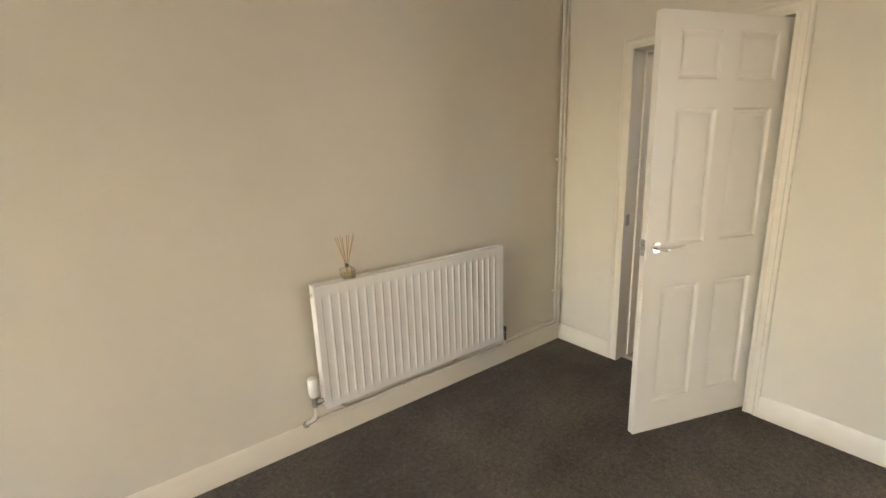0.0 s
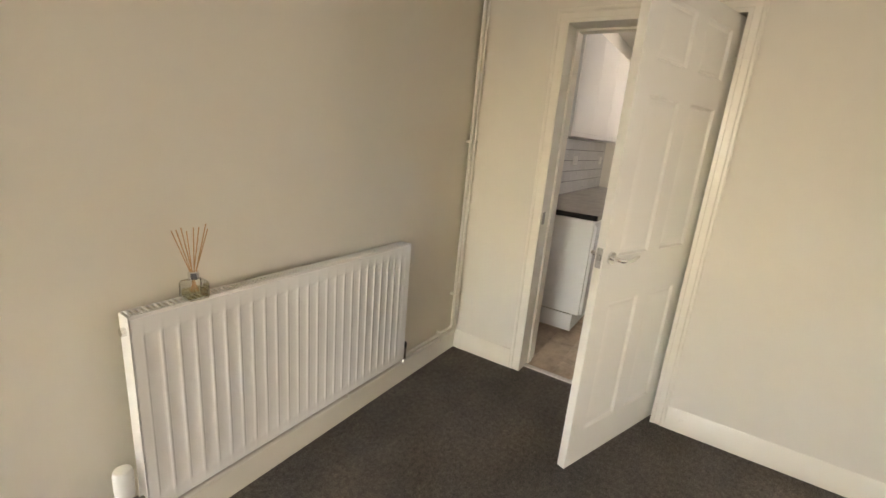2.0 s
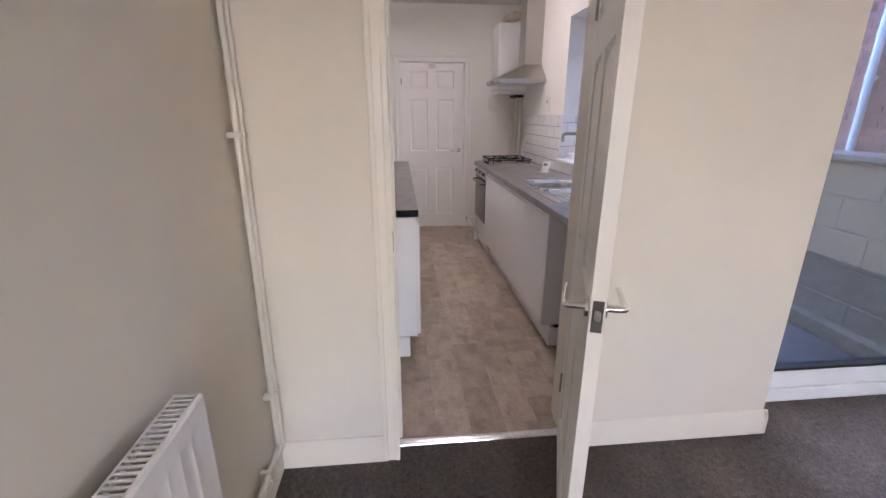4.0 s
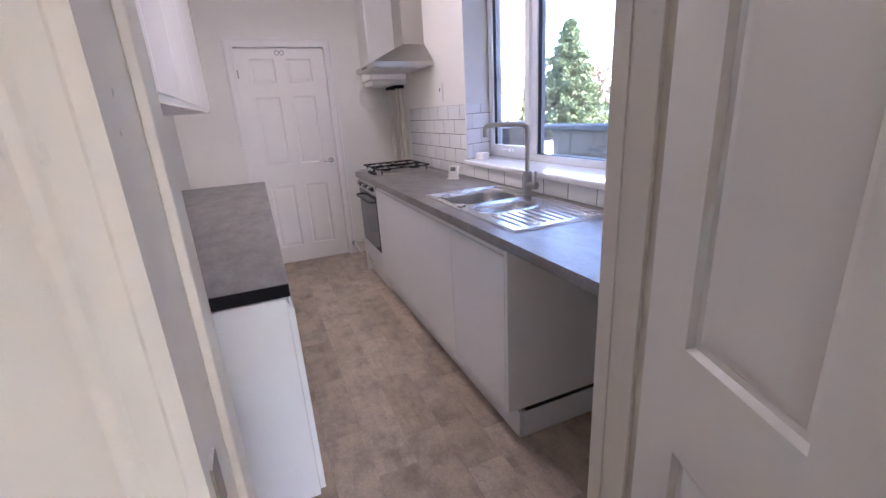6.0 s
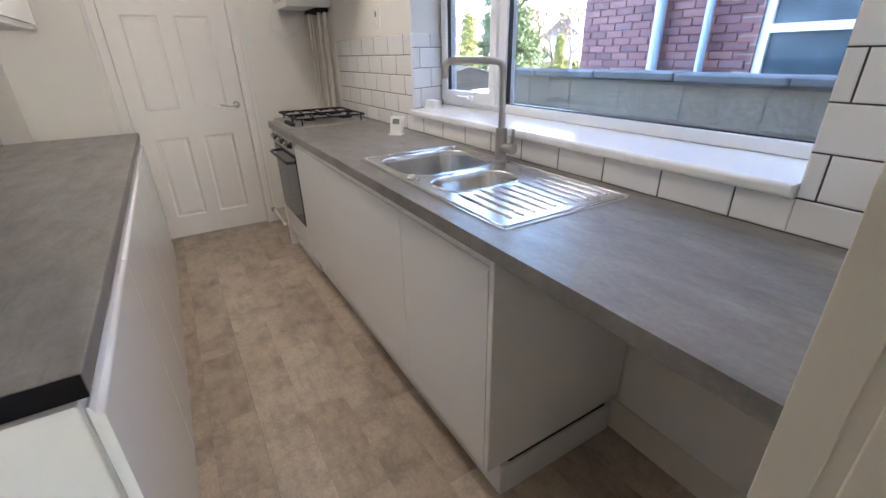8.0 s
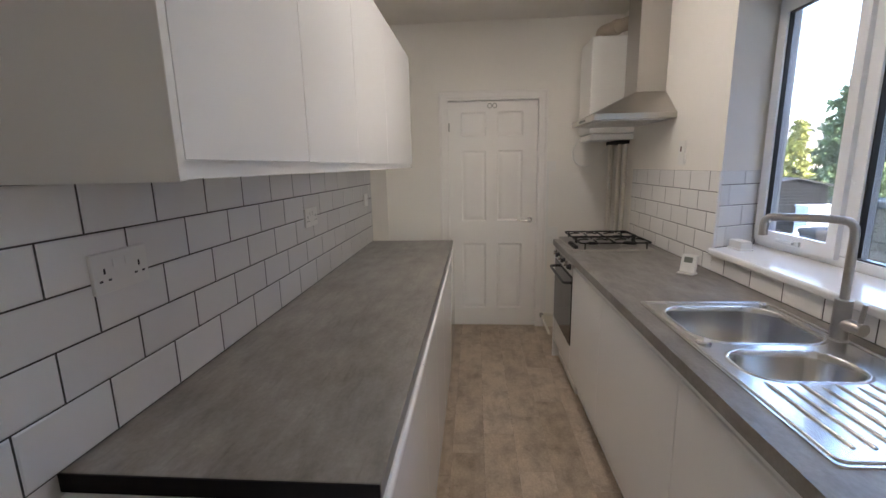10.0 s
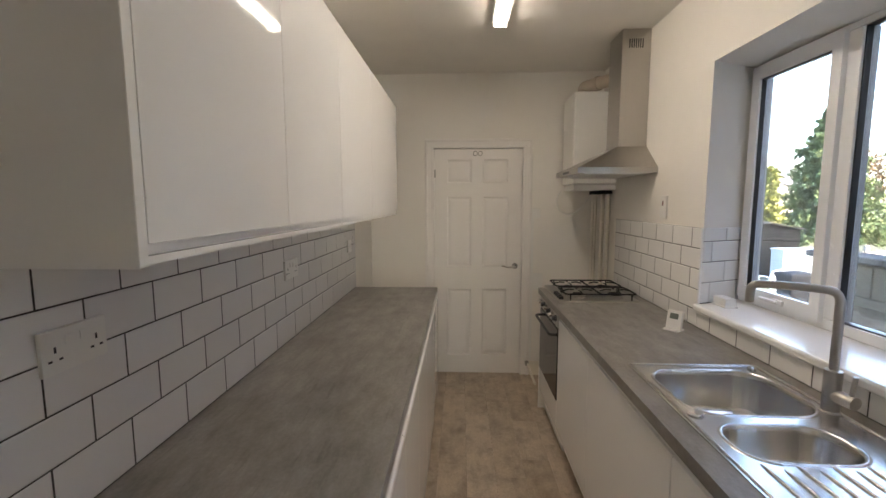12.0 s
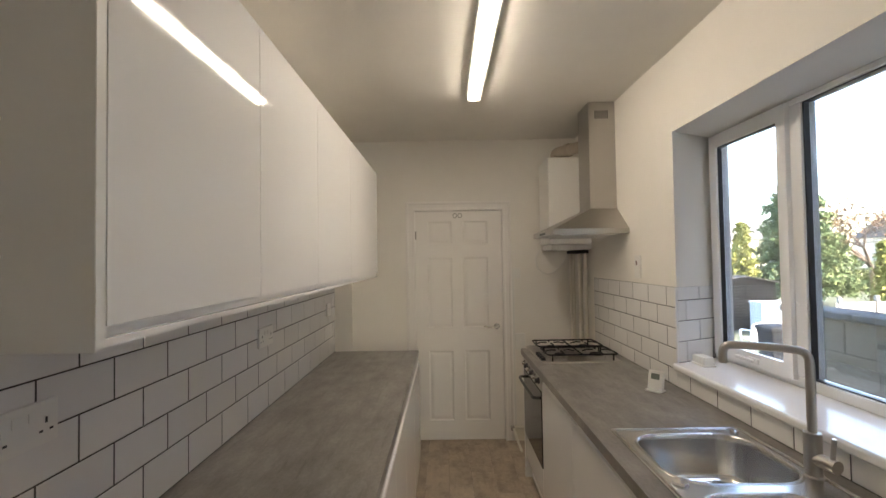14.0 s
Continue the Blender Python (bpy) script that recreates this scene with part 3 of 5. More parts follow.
cyl(_k, (0.175, -LT / 2, 1.715), (0.175, -LT / 2 - 0.006, 1.715), 0.008, seg=14)
part("hook_mark", _k, CHROME, door_1, "small metal screw head")

door_2 = thing("door_2", (XE + 0.024, EY0 + 0.004, 0.006), "closed white moulded six-panel door in the end wall", "door", kind="structure", turn=90)
part("leaf", panel_leaf(EY1 - EY0 - 0.008, EZ - 0.012, 0.036, ((0.122, 0.338), (0.436, 0.648)), ROWS_P), DOOR_WHITE, door_2, smooth=28)
lever(door_2, 0.055, 0.975, 0.018, 1, 1)
for sx in (-0.021, 0.021):
    bm = bmesh.new()
    tube(bm, [(0.383 + sx + 0.017 * math.cos(a), 0.0195, 1.945 + 0.019 * math.sin(a)) for a in [2 * math.pi * k / 20 for k in range(20)]], 0.0035, 8, True)
    part("ring_mark", bm, BRASS_DARK, door_2, "dark grey ring-shaped mark")
bm = boxes((0.745, 0.757, 0.018, 0.026, 1.74, 1.81))
part("hinge", bm, BRASS_DARK, door_2, "dull steel butt hinge")

# ---- garden window of the living room ----
PF0, PF1 = 3.715, 3.78


def upvc(name, parent, x0, x1, y0, y1, z0, z1, label=""):
    return part(name, boxes((x0, x1, y0, y1, z0, z1), bevel=0.006), PVC, parent, label)


win_2 = thing("window_2", (PF0, PY0, 0), "tall white plastic garden window with a low bottom rail", "window", kind="structure")
for nm, a in (("sill_rail", (PF0 - 0.012, PF1, PY0, PY1, 0.0, 0.075)), ("bottom_rail", (PF0, PF1, PY0, PY1, 0.076, 0.172)), ("top_rail", (PF0, PF1, PY0, PY1, PZ - 0.09, PZ)),
              ("stile", (PF0, PF1, PY1 - 0.07, PY1, 0.172, PZ - 0.09)), ("stile", (PF0, PF1, PY0, PY0 + 0.07, 0.172, PZ - 0.09))):
    upvc(nm, win_2, *a)
part("gasket", boxes((PF0 + 0.004, PF1 - 0.004, PY0 + 0.07, PY1 - 0.07, 0.172, 0.186)), BLACK_PLASTIC, win_2, "black rubber gasket")
_p = part("pane", boxes((PF0 + 0.03, PF0 + 0.034, PY0 + 0.06, PY1 - 0.06, 0.18, PZ - 0.08)), PANE, win_2, "clear double glazing pane", smooth=None)
_p.visible_shadow = False

# ---- kitchen window ----
FY0, FY1 = 0.735, 0.800
MX0, MX1 = 5.405, 5.472
win_1 = thing("window_1", (WX0, FY0, WZ0), "white plastic kitchen window with one casement and a fixed pane", "window", kind="structure")
Z0, Z1 = WZ0 + 0.03, WZ1
ZB, ZA = 0.043, 0.026           # heights of the fixed bottom and top rails
CB0, CA0 = 0.087, 0.076         # inner edges of the casement
for nm, a in (("bottom_rail", (WX0, WXF, FY0, FY1, Z0, Z0 + ZB)), ("top_rail", (WX0, WXF, FY0, FY1, Z1 - ZA, Z1)), ("stile", (WX0, WX0 + 0.055, FY0, FY1, Z0 + ZB, Z1 - ZA)),
              ("stile", (WXF - 0.04, WXF, FY0, FY1, Z0 + ZB, Z1 - ZA)), ("mullion", (MX0, MX1, FY0, FY1, Z0 + ZB, Z1 - ZA))):
    upvc(nm, win_1, *a)
cas = part("casement", boxes((MX1 - 0.012, WXF - 0.028, FY1 - 0.002, FY1 + 0.02, Z0 + 0.028, Z0 + CB0), (MX1 - 0.012, WXF - 0.028, FY1 - 0.002, FY1 + 0.02, Z1 - CA0, Z1 - 0.012),
                             (MX1 - 0.012, MX1 + 0.036, FY1 - 0.002, FY1 + 0.02, Z0 + CB0, Z1 - CA0), (WXF - 0.082, WXF - 0.028, FY1 - 0.002, FY1 + 0.02, Z0 + CB0, Z1 - CA0)), PVC, win_1, "white plastic opening casement")
part("casement_gasket", boxes((MX1 + 0.036, MX1 + 0.040, FY1 - 0.010, FY1 + 0.010, Z0 + CB0, Z1 - CA0), (WXF - 0.086, WXF - 0.082, FY1 - 0.010, FY1 + 0.010, Z0 + CB0, Z1 - CA0), (MX1 + 0.04, WXF - 0.086, FY1 - 0.010, FY1 + 0.010, Z1 - CA0 - 0.005, Z1 - CA0)), BLACK_PLASTIC, cas, "black rubber gasket")
part("gasket", boxes((MX0 - 0.006, MX0, FY1 - 0.032, FY1 - 0.010, Z0 + ZB, Z1 - ZA), (WX0 + 0.055, MX0 - 0.006, FY1 - 0.032, FY1 - 0.010, Z0 + ZB, Z0 + ZB + 0.005), (WX0 + 0.055, MX0 - 0.006, FY1 - 0.032, FY1 - 0.010, Z1 - ZA - 0.005, Z1 - ZA)), BLACK_PLASTIC, win_1, "black rubber gasket")
for nm, x0, x1, z0, z1, y in (("casement_pane", MX1 + 0.03, WXF - 0.08, Z0 + 0.08, Z1 - 0.07, FY1 - 0.012), ("fixed_pane", WX0 + 0.05, MX0 - 0.002, Z0 + 0.038, Z1 - 0.02, FY1 - 0.036)):
    _p = part(nm, boxes((x0, x1, y, y + 0.004, z0, z1)), PANE, win_1, "clear glass pane", smooth=None)
    _p.visible_shadow = False
_h = bmesh.new()
box(_h, 5.64, 5.70, FY1 + 0.02, FY1 + 0.032, Z0 + 0.045, Z0 + 0.07, bevel=0.004)
box(_h, 5.66, 5.77, FY1 + 0.032, FY1 + 0.046, Z0 + 0.050, Z0 + 0.065, bevel=0.005)
part("window_handle", _h, PVC, cas, "white plastic window handle")
part("window_sill", board(WX0 + 0.002, WX1, WXF, FY1 - 0.01, YR + 0.032, WZ0 - 0.004, WZ0 + 0.03), SILL_PVC, win_1, "glossy white window board")

# front window that lights the living room from behind the walk
win_3 = thing("window_3", (LX0, BW0, BS), "white plastic front window of the living room", "window", kind="structure")
for nm, a in (("bottom_rail", (BW0, BW1, BS, BS + 0.06)), ("top_rail", (BW0, BW1, BHD - 0.06, BHD)), ("stile", (BW0, BW0 + 0.06, BS + 0.06, BHD - 0.06)), ("stile", (BW1 - 0.06, BW1, BS + 0.06, BHD - 0.06)), ("mullion", (1.62, 1.68, BS + 0.06, BHD - 0.06))):
    upvc(nm, win_3, LX0 - 0.16, LX0 - 0.10, *a)
_p = part("pane", boxes((LX0 - 0.132, LX0 - 0.128, BW0 + 0.05, BW1 - 0.05, BS + 0.05, BHD - 0.05)), PANE, win_3, "clear glass pane", smooth=None)
_p.visible_shadow = False

# ---- living room things ----
RX0, RX1, RZ0, RZ1, RY0, RY1 = 1.622, 2.826, 0.222, 0.852, 2.940, 2.996
radiator = thing("radiator", (RX0, RY1, RZ0), "white fluted panel radiator hung on the cream wall", "radiator")
bm = bmesh.new()
N = 25
pitch = (RX1 - RX0 - 0.05) / N
prof = []
for k in range(N):
    x = RX0 + 0.025 + k * pitch
    prof += [(x, 0.0), (x + pitch * 0.08, 0.0006), (x + pitch * 0.22, 0.0064), (x + pitch * 0.78, 0.0064), (x + pitch * 0.92, 0.0006)]
prof = [(RX0, 0.0)] + prof + [(RX1, 0.0)]
levels = [(RZ0, 0), (RZ0 + 0.035, 0), (RZ0 + 0.055, 1), (RZ1 - 0.068, 1), (RZ1 - 0.05, 0), (RZ1 - 0.006, 0)]
grid = [[bm.verts.new((x, RY0 + d * f, z)) for x, d in prof] for z, f in levels]
grid.append([bm.verts.new((x, RY0 + 0.006, RZ1)) for x, d in prof])
grid.insert(0, [bm.verts.new((x, RY0 + 0.010, RZ0 - 0.002)) for x, d in prof])
for a, b in zip(grid, grid[1:]):
    for i in range(len(prof) - 1):
        bm.faces.new((a[i], a[i + 1], b[i + 1], b[i]))
part("front_panel", bm, RAD_PAINT, radiator, smooth=40)
part("back_panel", boxes((RX0 + 0.005, RX1 - 0.005, RY1 - 0.010, RY1, RZ0 + 0.01, RZ1 - 0.012), (RX0 + 0.005, RX1 - 0.005, RY0 + 0.012, RY0 + 0.016, RZ0 + 0.01, RZ1 - 0.012)), RAD_PAINT, radiator)
for x0, x1 in ((RX0 - 0.004, RX0), (RX1, RX1 + 0.004)):
    part("side_panel", boxes((x0, x1, RY0 + 0.003, RY1 + 0.003, RZ0 + 0.012, RZ1 - 0.001), bevel=0.0015), RAD_PAINT, radiator)
bm = boxes((RX0, RX1, RY0 + 0.006, RY0 + 0.011, RZ1 - 0.003, RZ1 + 0.001), (RX0, RX1, RY1 - 0.004, RY1 + 0.001, RZ1 - 0.003, RZ1 + 0.001))
for k in range(83):
    x = RX0 + 0.006 + k * (RX1 - RX0 - 0.016) / 82
    box(bm, x, x + 0.0055, RY0 + 0.011, RY1 - 0.004, RZ1 - 0.003, RZ1 + 0.001)
part("top_grille", bm, RAD_PAINT, radiator, "white slotted top grille")
bm = bmesh.new()
cyl(bm, (RX0 - 0.004, 2.966, RZ1 - 0.045), (RX0 - 0.016, 2.966, RZ1 - 0.045), 0.012, seg=6)
part("blanking_plug", bm, CHROME, radiator)
for x in (1.9, 2.56):
    part("bracket", boxes((x, x + 0.03, RY1, YL, RZ0 + 0.06, RZ1 - 0.05)), RAD_PAINT, radiator)

valve = thing("radiator_valve", (1.565, 2.968, 0.13), "white thermostatic radiator valve with brass fittings and bent pipe", "valve")
bm = bmesh.new()
lathe(bm, (1.573, 2.966, 0.30), [(0.018, 0), (0.023, 0.008), (0.025, 0.03), (0.025, 0.085), (0.022, 0.098), (0.010, 0.102)], 20)
part("valve_head", bm, PLASTIC, valve, "white ribbed plastic head")
bm = bmesh.new()
cyl(bm, (1.573, 2.966, 0.245), (1.573, 2.966, 0.30), 0.013, seg=14)
cyl(bm, (1.573, 2.966, 0.268), (RX0, 2.966, 0.262), 0.012, seg=14)
cyl(bm, (1.588, 2.966, 0.267), (1.604, 2.966, 0.266), 0.017, seg=6)
part("valve_body", bm, BRASS_DARK, valve, "tarnished metal valve body")
bm = bmesh.new()
tube(bm, soften([(1.573, 2.966, 0.25), (1.573, 2.966, 0.19), (1.556, 2.985, 0.165), (1.536, 3.005, 0.150), (1.536, 3.012, 0.135)], 3), 0.0085, 12)
part("bent_pipe", bm, PIPE_PAINT, valve)
bm = bmesh.new()
cyl(bm, (1.536, 3.012, 0.127), (1.536, 3.012, 0.15), 0.014, seg=8)
cyl(bm, (1.520, 3.010, 0.140), (1.60, 3.018, 0.145), 0.012, seg=8)
part("elbow_fitting", bm, BRASS_DARK, valve, "tarnished elbow fitting")
valve2 = thing("lockshield_valve", (2.873, 2.966, 0.2), "small dark-stemmed lockshield radiator valve", "valve")
bm = bmesh.new()
cyl(bm, (2.864, 2.966, 0.20), (2.864, 2.966, 0.27), 0.010, seg=12)
cyl(bm, (RX1, 2.966, 0.25), (2.864, 2.966, 0.25), 0.010, seg=12)
part("valve_body", bm, CHROME, valve2)
bm = bmesh.new()
lathe(bm, (2.864, 2.966, 0.268), [(0.011, 0), (0.012, 0.02), (0.009, 0.028)], 14)
part("valve_cap", bm, BLACK_PLASTIC, valve2, "black valve cap")
bm = bmesh.new()
tube(bm, soften([(2.864, 2.966, 0.205), (2.864, 2.966, 0.168), (2.878, 2.99, 0.163), (2.908, 3.012, 0.163)], 3), 0.008, 12)
part("bent_pipe", bm, PIPE_PAINT, valve2)

for nm, x, y, zr, xend in (("heating_pipe", 3.448, 3.017, 0.168, 2.92), ("heating_pipe", 3.484, 3.013, 0.139, 1.59)):
    hp = thing(nm, (x, y, 0.12), "cream painted copper heating pipe along corner and skirting", "pipe", group="heating pipes")
    bm = bmesh.new()
    tube(bm, [(x + 0.02, y, ZL), (x + 0.012, y, 1.9), *soften([(x, y, 0.9), (x - 0.012, y, 0.42), (x - 0.008, y, zr + 0.02), (x - 0.02, y, zr), (x - 0.12, y, zr)], 4), (xend, y, zr)], 0.0095, 12)
    part("run", bm, PIPE_PAINT, hp)
    for cx, cz, up in ((x + 0.006, 1.352, 1), (x - 0.012, 0.40, 1), (2.5, zr, 0), (1.74, zr, 0), (3.3, zr, 0)):
        if up:
            part("clip", boxes((cx - 0.014, cx + 0.014, y - 0.013, YL, cz - 0.009, cz + 0.009), bevel=0.003), PIPE_PAINT, hp)
        elif cx > xend:
            part("clip", boxes((cx - 0.009, cx + 0.009, y - 0.013, YL, cz - 0.014, cz + 0.014), bevel=0.003), PIPE_PAINT, hp)

DX, DYY, DZZ = 1.802, 2.966, RZ1 + 0.001
diff = thing("reed_diffuser", (DX, DYY, DZZ), "square glass reed diffuser with silver collar on the radiator", "diffuser")
part("bottle", loft(bmesh.new(), [[(*p, DZZ + h) for p in rounded(DX, DYY, w, w, r)] for w, r, h in ((0.056, 0.006, 0), (0.062, 0.008, 0.004), (0.062, 0.008, 0.044), (0.054, 0.010, 0.052), (0.024, 0.010, 0.055), (0.022, 0.010, 0.060))]), BOTTLE, diff, "clear glass bottle")
part("oil", boxes((DX - 0.026, DX + 0.026, DYY - 0.026, DYY + 0.026, DZZ + 0.004, DZZ + 0.026), bevel=0.004), LIQUID, diff, "pale amber oil")
bm = bmesh.new()
lathe(bm, (DX, DYY, DZZ + 0.058), [(0.014, 0), (0.015, 0.003), (0.015, 0.020), (0.012, 0.023)], 20)
part("collar", bm, CHROME, diff, "silver collar")
for k in range(8):
    a = 2 * math.pi * k / 8 + 0.3
    bm = bmesh.new()
    s = 0.035 + 0.02 * random.random()
    cyl(bm, (DX - 0.010 * math.cos(a), DYY - 0.010 * math.sin(a), DZZ + 0.02), (DX + s * math.cos(a), DYY + 0.6 * s * math.sin(a), DZZ + 0.20 + 0.02 * random.random()), 0.0016, seg=6)
    part("reed", bm, REED, diff, "thin rattan reed")

# ---- kitchen: worktop side by the party wall ----
LTX0, LTX1, LTY = 4.322, 6.838, 2.417      # worktop ends and front
WT0, WT1 = 0.872, 0.912


def slab(x0, x1, y0, y1, bev=0.004):
    return boxes((x0, x1, y0, y1, WT0, WT1), bevel=bev, seg=3)


wt_l = thing("worktop", (LTX0, LTY, WT0), "grey stone-effect laminate worktop with a black taped end", "worktop")
part("top", slab(LTX0, LTX1, LTY, YKL - 0.002), WORKTOP, wt_l)
part("end_strip", boxes((LTX0 - 0.003, LTX0 + 0.0005, LTY + 0.001, YKL - 0.004, WT0 + 0.001, WT1 - 0.0006)), BLACK_EDGE, wt_l, "black end strip")


def base_unit(x0, x1, back, front, doors, label, group, top=WT0):
    """A floor cabinet between x0 and x1; front: the door face's y; doors: list of (x0, x1)."""
    s = 1 if front > back else -1
    ob = thing("base_cabinet", (x0, (back + front) / 2, 0), label, "cabinet", group=group)
    f = front - s * 0.019
    part("body", boxes((x0 + 0.001, x1 - 0.001, min(back, f), max(back, f), 0.145, top)), CARCASS, ob)
    for a, b in doors:
        bm = bmesh.new()
        # a slab door whose top edge is cut back as a finger grip
        y0, y1 = f + s * 0.001, front
        out = [(y0, 0.150), (y1, 0.150), (y1, 0.828), (y1 - s * 0.004, 0.834), (y1 - s * 0.010, 0.836), (y0 + s * 0.004, 0.850), (y0, 0.850)]
        rows = [[bm.verts.new((x, y, z)) for y, z in out] for x in (a + 0.0015, b - 0.0015)]
        k = len(out)
        for i in range(k):
            bm.faces.new((rows[0][i], rows[0][(i + 1) % k], rows[1][(i + 1) % k], rows[1][i]))
        bm.faces.new(rows[0])
        bm.faces.new(rows[1])
        part("door", bm, GLOSS_WHITE, ob, "handleless gloss white door")
    return ob


LFRONT = LTY - 0.004
for x0, x1 in ((4.327, 4.945), (4.945, 5.745), (5.745, 6.285), (6.285, 6.832)):
    mid = (x0 + x1) / 2
    base_unit(x0, x1, YKL - 0.01, LFRONT, [(x0, mid), (mid, x1)] if x1 - x0 > 0.7 else [(x0, x1)], "handleless gloss white base cabinet under the worktop", "base cabinets")
ep = thing("end_panel", (4.325, LFRONT, 0.15), "plain white end panel closing the cabinet run", "panel")
part("board", boxes((4.308, 4.3265, LFRONT + 0.021, YKL - 0.012, 0.145, WT0 - 0.001), bevel=0.001), CARCASS, ep)
part("edge_band", boxes((4.3085, 4.326, LFRONT + 0.0198, LFRONT + 0.0208, 0.146, WT0 - 0.002)), PLASTIC, ep, "pale plastic edge band")
pl = thing("plinth", (4.33, LTY + 0.07, 0), "white plinth board under the cabinets", "plinth", group="plinths")
part("board", boxes((4.333, 6.832, LTY + 0.062, LTY + 0.078, 0.0, 0.140)), CARCASS, pl)
part("return_board", boxes((4.320, 4.332, LTY + 0.062, YKL - 0.01, 0.0, 0.132)), CARCASS, pl)

# wall cabinets
CY, CB, CT = 2.695, 1.448, 2.187
WALLUNITS = ((4.317, 5.335, 2), (5.335, 5.900, 1), (5.900, 6.755, 1))
for i, (x0, x1, nd) in enumerate(WALLUNITS):
    ob = thing("wall_cabinet", (x0, YKL, CB), "handleless gloss white wall cabinet above the tiles", "cabinet", group="wall cabinets")
    part("body", boxes((x0 + 0.001, x1 - 0.001, CY + 0.021, YKL - 0.002, CB + 0.002 * i, CT - 0.004)), CARCASS, ob)
    part("grip_rail", boxes((x0 + 0.001, x1 - 0.001, CY + 0.003, CY + 0.0205, CB + 0.002 * i, CB + 0.012), (x0 + 0.001, x1 - 0.001, CY + 0.014, CY + 0.0205, CB + 0.012, CB + 0.034)), GLOSS_WHITE, ob)
    for k in range(nd):
        a, b = x0 + (x1 - x0) * k / nd, x0 + (x1 - x0) * (k + 1) / nd
        if i == 0 and k == 0:
            a += 0.0005
        bm = boxes((a + 0.0015, b - 0.0015, CY, CY + 0.019, CB + 0.030, CT), bevel=0.0012)
        part("door", bm, GLOSS_WHITE, ob, "handleless gloss white door")
ep2 = thing("end_panel", (4.298, CY, CB), "plain white end panel on the wall cabinets", "panel")
part("board", boxes((4.298, 4.3165, CY + 0.001, YKL - 0.003, CB - 0.004, CT), bevel=0.001), CARCASS, ep2)
part("edge_band", boxes((4.2985, 4.316, CY, CY + 0.0009, CB - 0.003, CT - 0.001)), PLASTIC, ep2, "pale plastic edge band")


def socket(at, face, w, h, label, kind):
    """A wall plate; face: the wall's normal."""
    n = Vector(face)
    r = Vector((-n.y, n.x, 0))
    ob = thing("wall_socket" if kind != "switch" else "light_switch", at, label, "socket" if kind != "switch" else "switch")
    c = Vector(at)

    def plate(u0, u1, v0, v1, d0, d1, bev=0.0):
        a, b = c + r * u0 + n * d0, c + r * u1 + n * d1
        return boxes((min(a.x, b.x), max(a.x, b.x), min(a.y, b.y), max(a.y, b.y), c.z + v0, c.z + v1), bevel=bev)

    part("plate", plate(-w / 2, w / 2, -h / 2, h / 2, 0.0, 0.010, 0.003), PLASTIC, ob)
    if kind == "double":
        for s in (-1, 1):
            part("rocker", plate(s * 0.016 - 0.008, s * 0.016 + 0.008, 0.008, 0.028, 0.010, 0.0125, 0.001), PLASTIC, ob)
            for du, dv, hw, hh in ((0, 0.004, 0.0025, 0.006), (-0.011, -0.016, 0.004, 0.0022), (0.011, -0.016, 0.004, 0.0022)):
                u = s * 0.046 + du
                part("pin_hole", plate(u - hw, u + hw, dv - hh, dv + hh, 0.0095, 0.0104), BLACK_PLASTIC, ob)
    elif kind == "spur":
        part("rocker", plate(-0.009, 0.009, 0.012, 0.040, 0.010, 0.013, 0.001), PLASTIC, ob)
        part("fuse_carrier", plate(-0.010, 0.010, -0.042, -0.016, 0.010, 0.012, 0.001), PLASTIC, ob)
        part("neon", plate(-0.008, 0.008, 0.008, 0.036, 0.0125, 0.0136), RED_MARK, ob, "dark red switch rocker")
    else:
        part("rocker", plate(-0.008, 0.008, -0.015, 0.015, 0.010, 0.013, 0.001), PLASTIC, ob)
    return ob


socket((4.523, YKL - 0.009, 1.256), (0, -1, 0), 0.146, 0.086, "white double power socket plate over the wall tiles", "double")
socket((5.620, YKL - 0.009, 1.238), (0, -1, 0), 0.146, 0.086, "white fused switch plate on the wall tiles", "double")
socket((6.645, YKL - 0.009, 1.236), (0, -1, 0), 0.086, 0.086, "white switch plate at the end of the tiles", "switch")
socket((6.292, YR, 1.506), (0, 1, 0), 0.078, 0.135, "white fused cooker switch above the tiles", "spur")
socket((XE, 1.600, 1.441), (-1, 0, 0), 0.078, 0.086, "white light switch beside the end door", "switch")

# ---- kitchen: sink side ----
RTX0, RTX1, RTY = XK + 0.030, 6.855, 1.675
RFRONT = RTY - 0.016
SX0, SX1, SY0, SY1 = 4.402, 5.356, 1.122, 1.602
B1 = (5.122, 1.362, 0.345, 0.395, 0.10)
B2 = (4.806, 1.396, 0.180, 0.300, 0.075)


def holed_sheet(bm, outer, holes, z0, z1):
    """A flat sheet with openings, as thick as from z0 to z1."""
    loops = {}
    for z in (z0, z1):
        edges = []
        loops[z] = []
        for lp in (outer, *holes):
            vs = [bm.verts.new((x, y, z)) for x, y in lp]
            loops[z].append(vs)
            edges += [bm.edges.new((vs[i], vs[(i + 1) % len(vs)])) for i in range(len(vs))]
        bmesh.ops.triangle_fill(bm, use_beauty=True, use_dissolve=False, edges=edges)
    for a, b in zip(loops[z0], loops[z1]):
        for i in range(len(a)):
            bm.faces.new((a[i], a[(i + 1) % len(a)], b[(i + 1) % len(a)], b[i]))
    return bm


